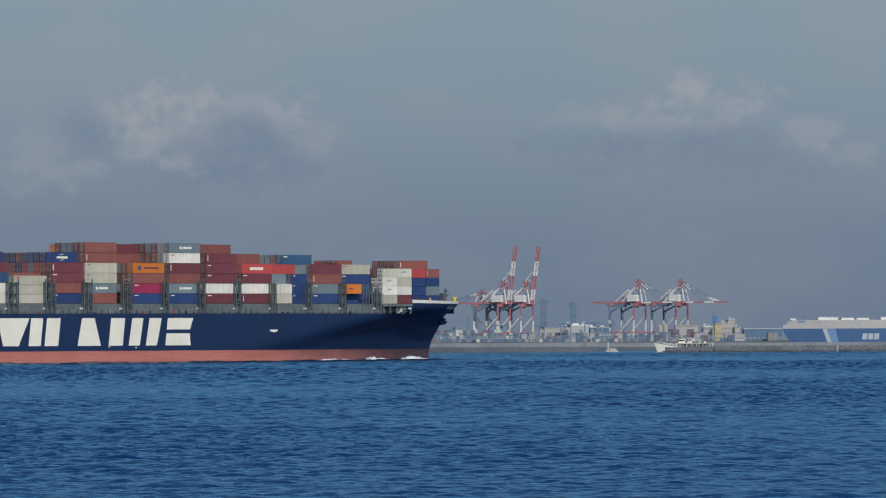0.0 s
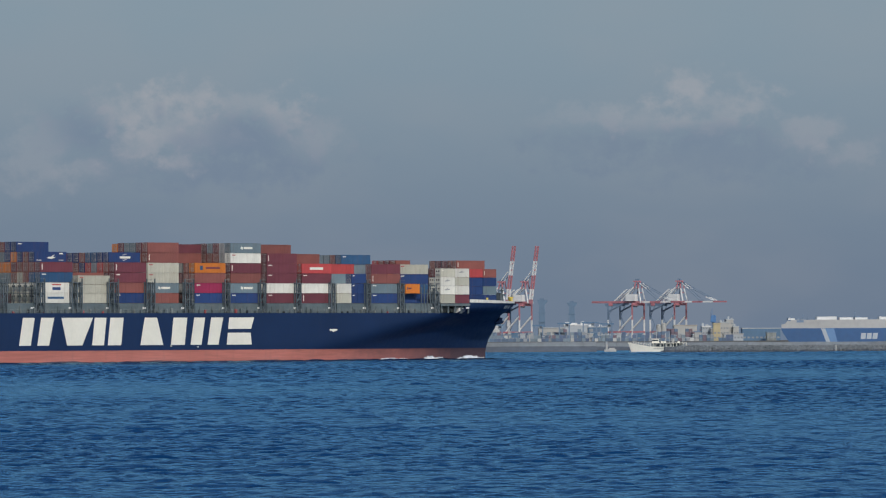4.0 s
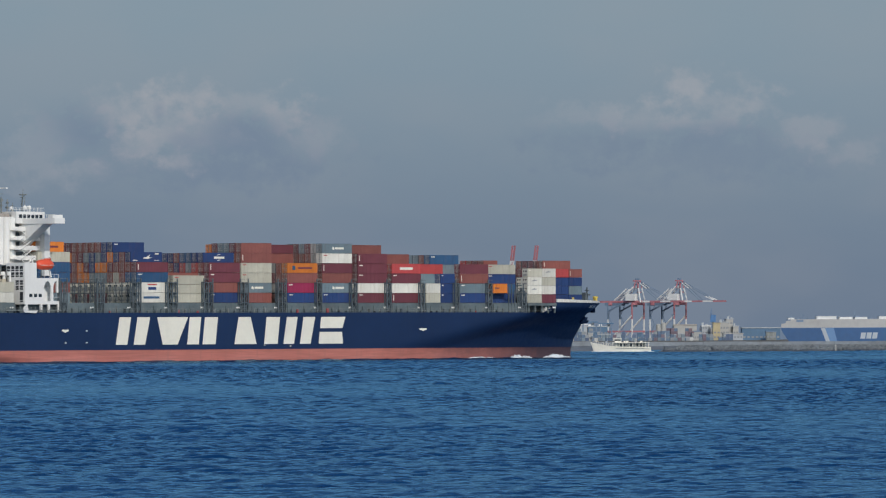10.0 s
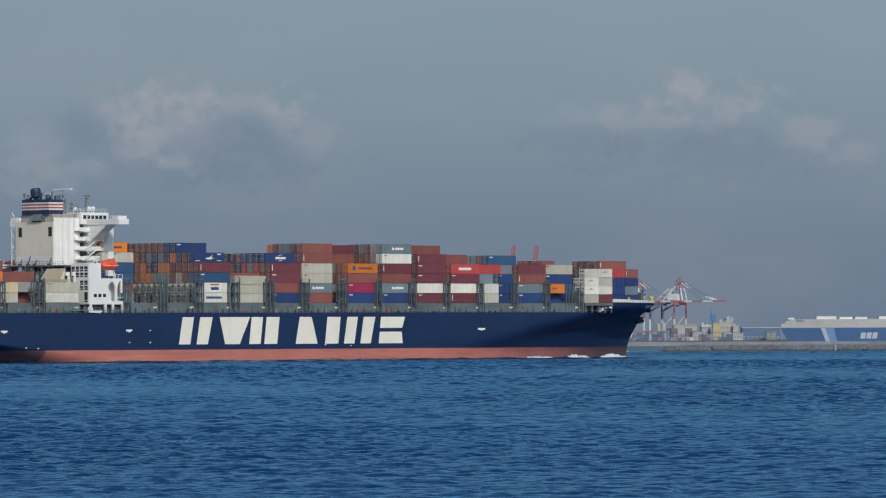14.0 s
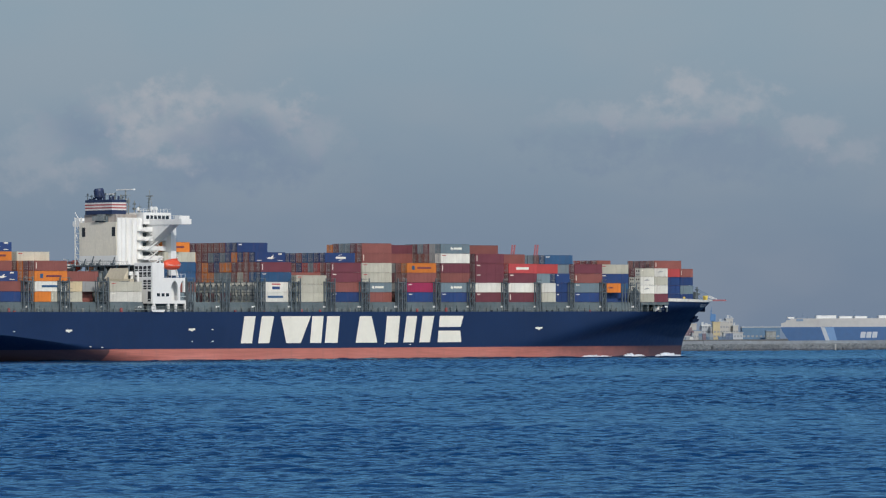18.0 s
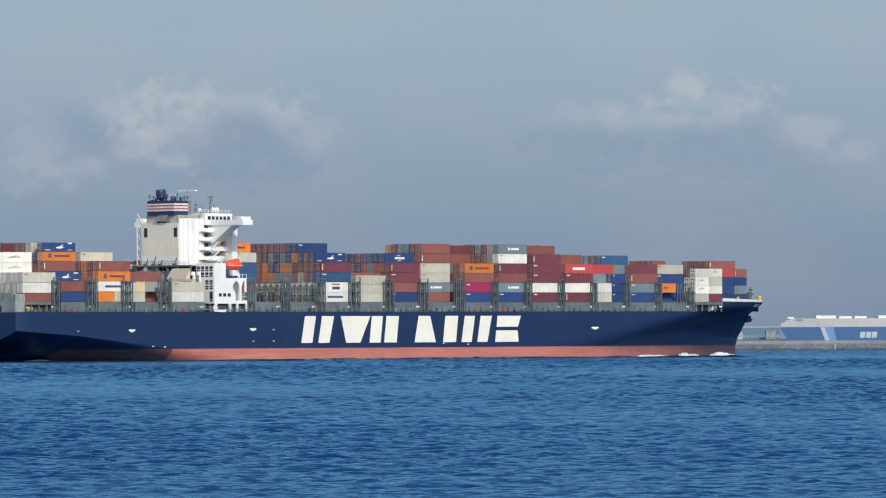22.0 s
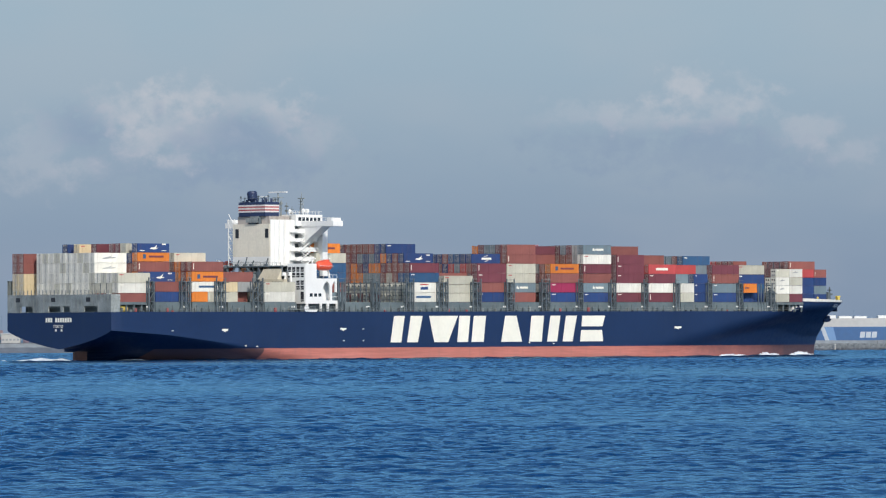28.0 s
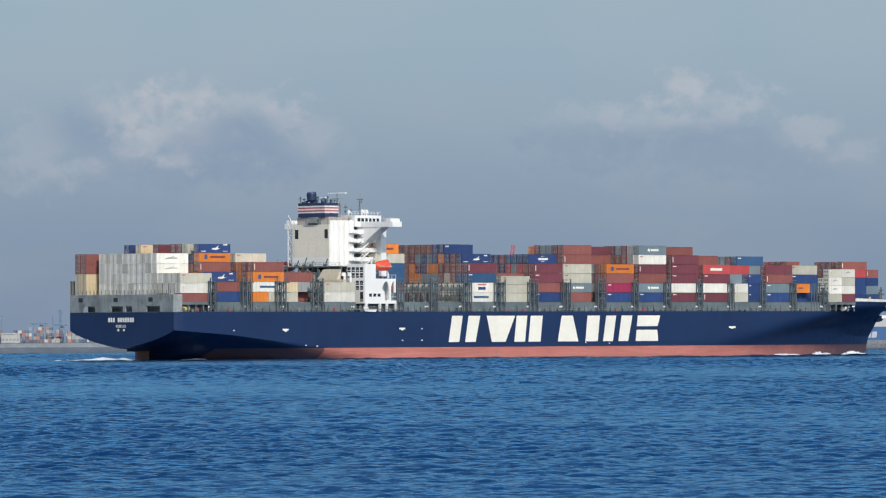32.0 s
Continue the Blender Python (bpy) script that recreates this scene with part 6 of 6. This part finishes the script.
PALE_SIDE = ["brown", "beige", "blue", "slate", "grey", "maroon", "white", "navy", "orange"]
BLUE_SIDE = ["navy", "slate", "navy", "blue", "slate", "navy", "blue", "grey", "slate", "maroon", "navy", "white"]
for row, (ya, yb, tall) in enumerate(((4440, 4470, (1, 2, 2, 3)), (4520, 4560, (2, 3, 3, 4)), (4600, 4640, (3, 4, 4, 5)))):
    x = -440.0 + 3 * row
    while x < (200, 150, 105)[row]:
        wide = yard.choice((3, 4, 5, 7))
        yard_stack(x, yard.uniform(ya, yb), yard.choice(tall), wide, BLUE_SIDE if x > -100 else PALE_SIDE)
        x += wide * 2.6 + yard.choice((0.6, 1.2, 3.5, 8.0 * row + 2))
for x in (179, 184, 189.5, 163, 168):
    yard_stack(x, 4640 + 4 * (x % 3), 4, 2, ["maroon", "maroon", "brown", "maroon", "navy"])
for k in range(16):
    x = -400 + k * 38
    lp = thing("light_mast", "thin grey port light mast", "light mast", at=(x, 4660, 2.5), group="port light masts")
    part("pole", Build().tube((0, 0, 0), (0, 0, 19), 0.3, 0.2, 6), M_CBLUE, lp)
    part("lamp_head", Build().box(-1.0, 1.0, -0.4, 0.4, 18.9, 19.25), M_CBLUE, lp)

# ------------------------------------------------------------------ moored car carrier
cc = thing("car_carrier", "blue and white car carrier moored behind the breakwater", "ship", at=(230.5, 4300, 0))
h = Build()
h.slab([(9, -2), (130, -2), (130, 11.0), (0, 11.0), (1.2, 8), (4.2, 3.5)], 0, 28)
h.v = [(x + (4 if y > 1 and x < 10 else 0), y, z) for x, y, z in h.v]     # the bow narrows away from its side
part("hull", h, M_CARBLUE, cc, "bright blue hull side")
u = Build()
u.slab([(0.3, 11.0), (130, 11.0), (130, 16.8), (7.2, 16.8), (6.4, 16.0), (3.8, 15.7), (3.2, 14.2), (0.3, 13.6)], 0.3, 27.7)
u.v = [(x + (4 if y > 1 and x < 10 else 0), y, z) for x, y, z in u.v]
part("upper_house", u, M_CARTOP, cc, "white upper house")
part("rubbing_band", Build().box(0.2, 130, 0.1, 0.4, 10.9, 11.15), M_PALE, cc)
for x0, x1, z in ((5, 9.4, 17.9), (24.5, 38, 18.9), (40.2, 49, 18.3), (50.6, 59, 18.2), (67, 90, 18.7)):
    part("roof_house", Build().box(x0, x1, 3, 20, 16.8, z - 0.25).box(x0 - 0.2, x1 + 0.2, 2.8, 20.2, z - 0.25, z), M_CWHITE, cc)
part("wheelhouse_window", Build().box(10.6, 15.4, 0.2, 0.35, 14.9, 16.5), M_CBLUE, cc)
for x0, x1, z in ((11.2, 13.0, 17.9), (14.0, 16.6, 17.5), (18.6, 19.4, 17.8), (51.5, 54, 18.9), (61, 62.4, 17.6)):
    part("deck_gear", Build().box(x0, x1, 4, 9, 16.8, z), M_CBLUE, cc)
for x0, z in ((15.5, 20.6), (50.5, 22.4), (7.2, 19.6)):
    part("mast", Build().tube((x0, 6, 16.8), (x0, 6, z), 0.28, 0.16, 6).box(x0 - 0.7, x0 + 0.7, 5.8, 6.2, z - 1.0, z - 0.7), M_CBLUE, cc)
part("hull_stripe", Build().slab([(31, 0.5), (33.8, 0.5), (30.0, 10.8), (27.2, 10.8)], -0.1, 0.05), M_PALE, cc, "slanting white stripe")
part("hull_stripe", Build().slab([(33.8, 0.5), (38.6, 0.5), (36.0, 10.8), (30.0, 10.8)], -0.1, 0.05), M_CARLIGHT, cc, "pale blue stripe")
for x0 in (54.0, 58.0, 62.0):
    part("hull_mark", Build().slab([(x0, 3.5), (x0 + 3.3, 3.5), (x0 + 3.9, 7.6), (x0 + 0.6, 7.6)], -0.12, 0.05), M_PALE, cc)

# ------------------------------------------------------------------ white ferry leaving the harbour mouth
M_FERRY = material("cream_ferry_paint", (0.74, 0.72, 0.62), 0.5, 0, 0.06, 0.8, 0.2, (0.5, 0.42, 0.32))
ferry = thing("ferry", "low cream passenger ferry with an open awning deck", "ferry")
ferry.scale = (0.937, 0.937, 0.937)
fh = Build()
pr = [(0, 2.3, 2.2), (4, 2.9, 2.1), (12, 3.0, 2.2), (17, 2.7, 2.6), (21, 1.9, 3.3), (24, 0.9, 3.9), (25.8, 0.12, 4.3)]
for (xa, ba, za), (xb, bb, zb) in zip(pr[:-1], pr[1:]):
    for sg in (-1, 1):
        fh.quad([(xa, sg * ba * 0.85, -0.6), (xb - (1.6 if xb > 25 else 0), sg * bb * 0.7, -0.6), (xb, sg * bb, zb), (xa, sg * ba, za)])
    fh.quad([(xa, -ba, za - 0.4), (xb, -bb, zb - 0.4), (xb, bb, zb - 0.4), (xa, ba, za - 0.4)])
fh.quad([(0, -1.95, -0.6), (0, 1.95, -0.6), (0, 2.3, 2.2), (0, -2.3, 2.2)])
part("hull", fh, M_FERRY, ferry)
part("rubbing_strake", Build().box(0.2, 15, -3.06, -2.96, 1.5, 1.7).box(0.2, 15, 2.96, 3.06, 1.5, 1.7), M_CREAM, ferry)
part("deck_house", Build().box(2.0, 15.6, -1.5, 1.5, 1.7, 3.9), M_BULW, ferry, "grey deck house in the shade of the awning")
part("awning", Build().box(0.6, 16.4, -2.5, 2.5, 3.9, 4.1), M_FERRY, ferry)
for k in range(12):
    for sg in (-1, 1):
        part("deck_post", Build().box(0.8 + k * 1.4, 0.95 + k * 1.4, sg * 2.4 - 0.08, sg * 2.4 + 0.08, 1.8, 3.9), M_FERRY, ferry)
part("wheelhouse", Build().box(12.6, 15.4, -1.5, 1.5, 4.1, 5.7).box(12.4, 15.7, -1.7, 1.7, 5.7, 5.85), M_FERRY, ferry)
part("wheelhouse_window", Build().box(12.9, 15.44, -1.54, 1.54, 4.8, 5.4), M_GLASS, ferry)
for k in range(5):
    for sg in (-1, 1):
        part("window", Build().box(3.2 + k * 2.3, 4.6 + k * 2.3, sg * 1.5 - 0.04, sg * 1.5 + 0.04, 2.5, 3.4), M_GLASS, ferry)
for x, z, r in ((13.6, 10.2, 0.14), (8.0, 8.4, 0.11), (18.6, 7.6, 0.1), (2.4, 6.6, 0.09)):
    part("mast", Build().tube((x, 0, 3.0), (x, 0, z), r, r * 0.6, 8).box(x - 0.06, x + 0.06, -1.0, 1.0, z - 1.5, z - 1.38), M_PALE, ferry)
part("funnel", Build().tube((6.6, 0, 4.1), (6.3, 0, 5.8), 0.6, 0.5, 12), M_CREAM, ferry)
for x, y, w in ((3.6, -1.2, 0.9), (9.6, 1.1, 1.1), (10.8, -1.3, 0.8)):
    part("deck_locker", Build().box(x, x + w, y - 0.4, y + 0.4, 4.1, 4.75), M_FERRY, ferry)
part("wash", Build().slab([(-3, -0.1), (22, -0.1), (25.5, 0.3), (20, 0.45), (8, 0.25), (0, 0.4)], 2.5, 3.6), M_FOAM, ferry, "white wash along the hull")
fr = Build()
for k in range(8):
    for sg in (-1, 1):
        x = 17 + k * 1.05
        yb = interp(x, [p[0] for p in pr], [p[1] for p in pr])
        zb = interp(x, [p[0] for p in pr], [p[2] for p in pr])
        fr.box(x - 0.04, x + 0.04, sg * yb - 0.04, sg * yb + 0.04, zb, zb + 0.9)
for sg in (-1, 1):
    fr.beam((17, sg * 2.7, 3.5), (21, sg * 1.9, 4.2), 0.06).beam((21, sg * 1.9, 4.2), (24.4, sg * 0.75, 4.9), 0.06)
part("railing", fr, M_FERRY, ferry)


# ------------------------------------------------------------------ what moves
def motions():
    a, w, speed = 0.7877979, -0.00085082, 5.8635712
    rows = []
    for t in range(0, 33, 2):
        ang = a + w * (t - 16)
        run = speed * (t - 16)
        x = -140.333 + run * math.cos(a) - HB * math.sin(ang)
        y = 1700.0 + run * math.sin(a) + HB * math.cos(ang)
        rows.append((t, pose(x, y, 0, 0, 0, math.degrees(ang))))
    walk(container_ship, rows)
    walk(water, [(t, pose(-9 + 0.55 * t, 4 - 0.25 * t, 0)) for t in (0, 8, 16, 24, 32)])
    walk(ferry, [(t, pose(61.9 + 24.2 - 2.48 * (t - 9), 2530, 0, 0, 0, 180)) for t in (0, 8, 16, 24, 32)])


motions()
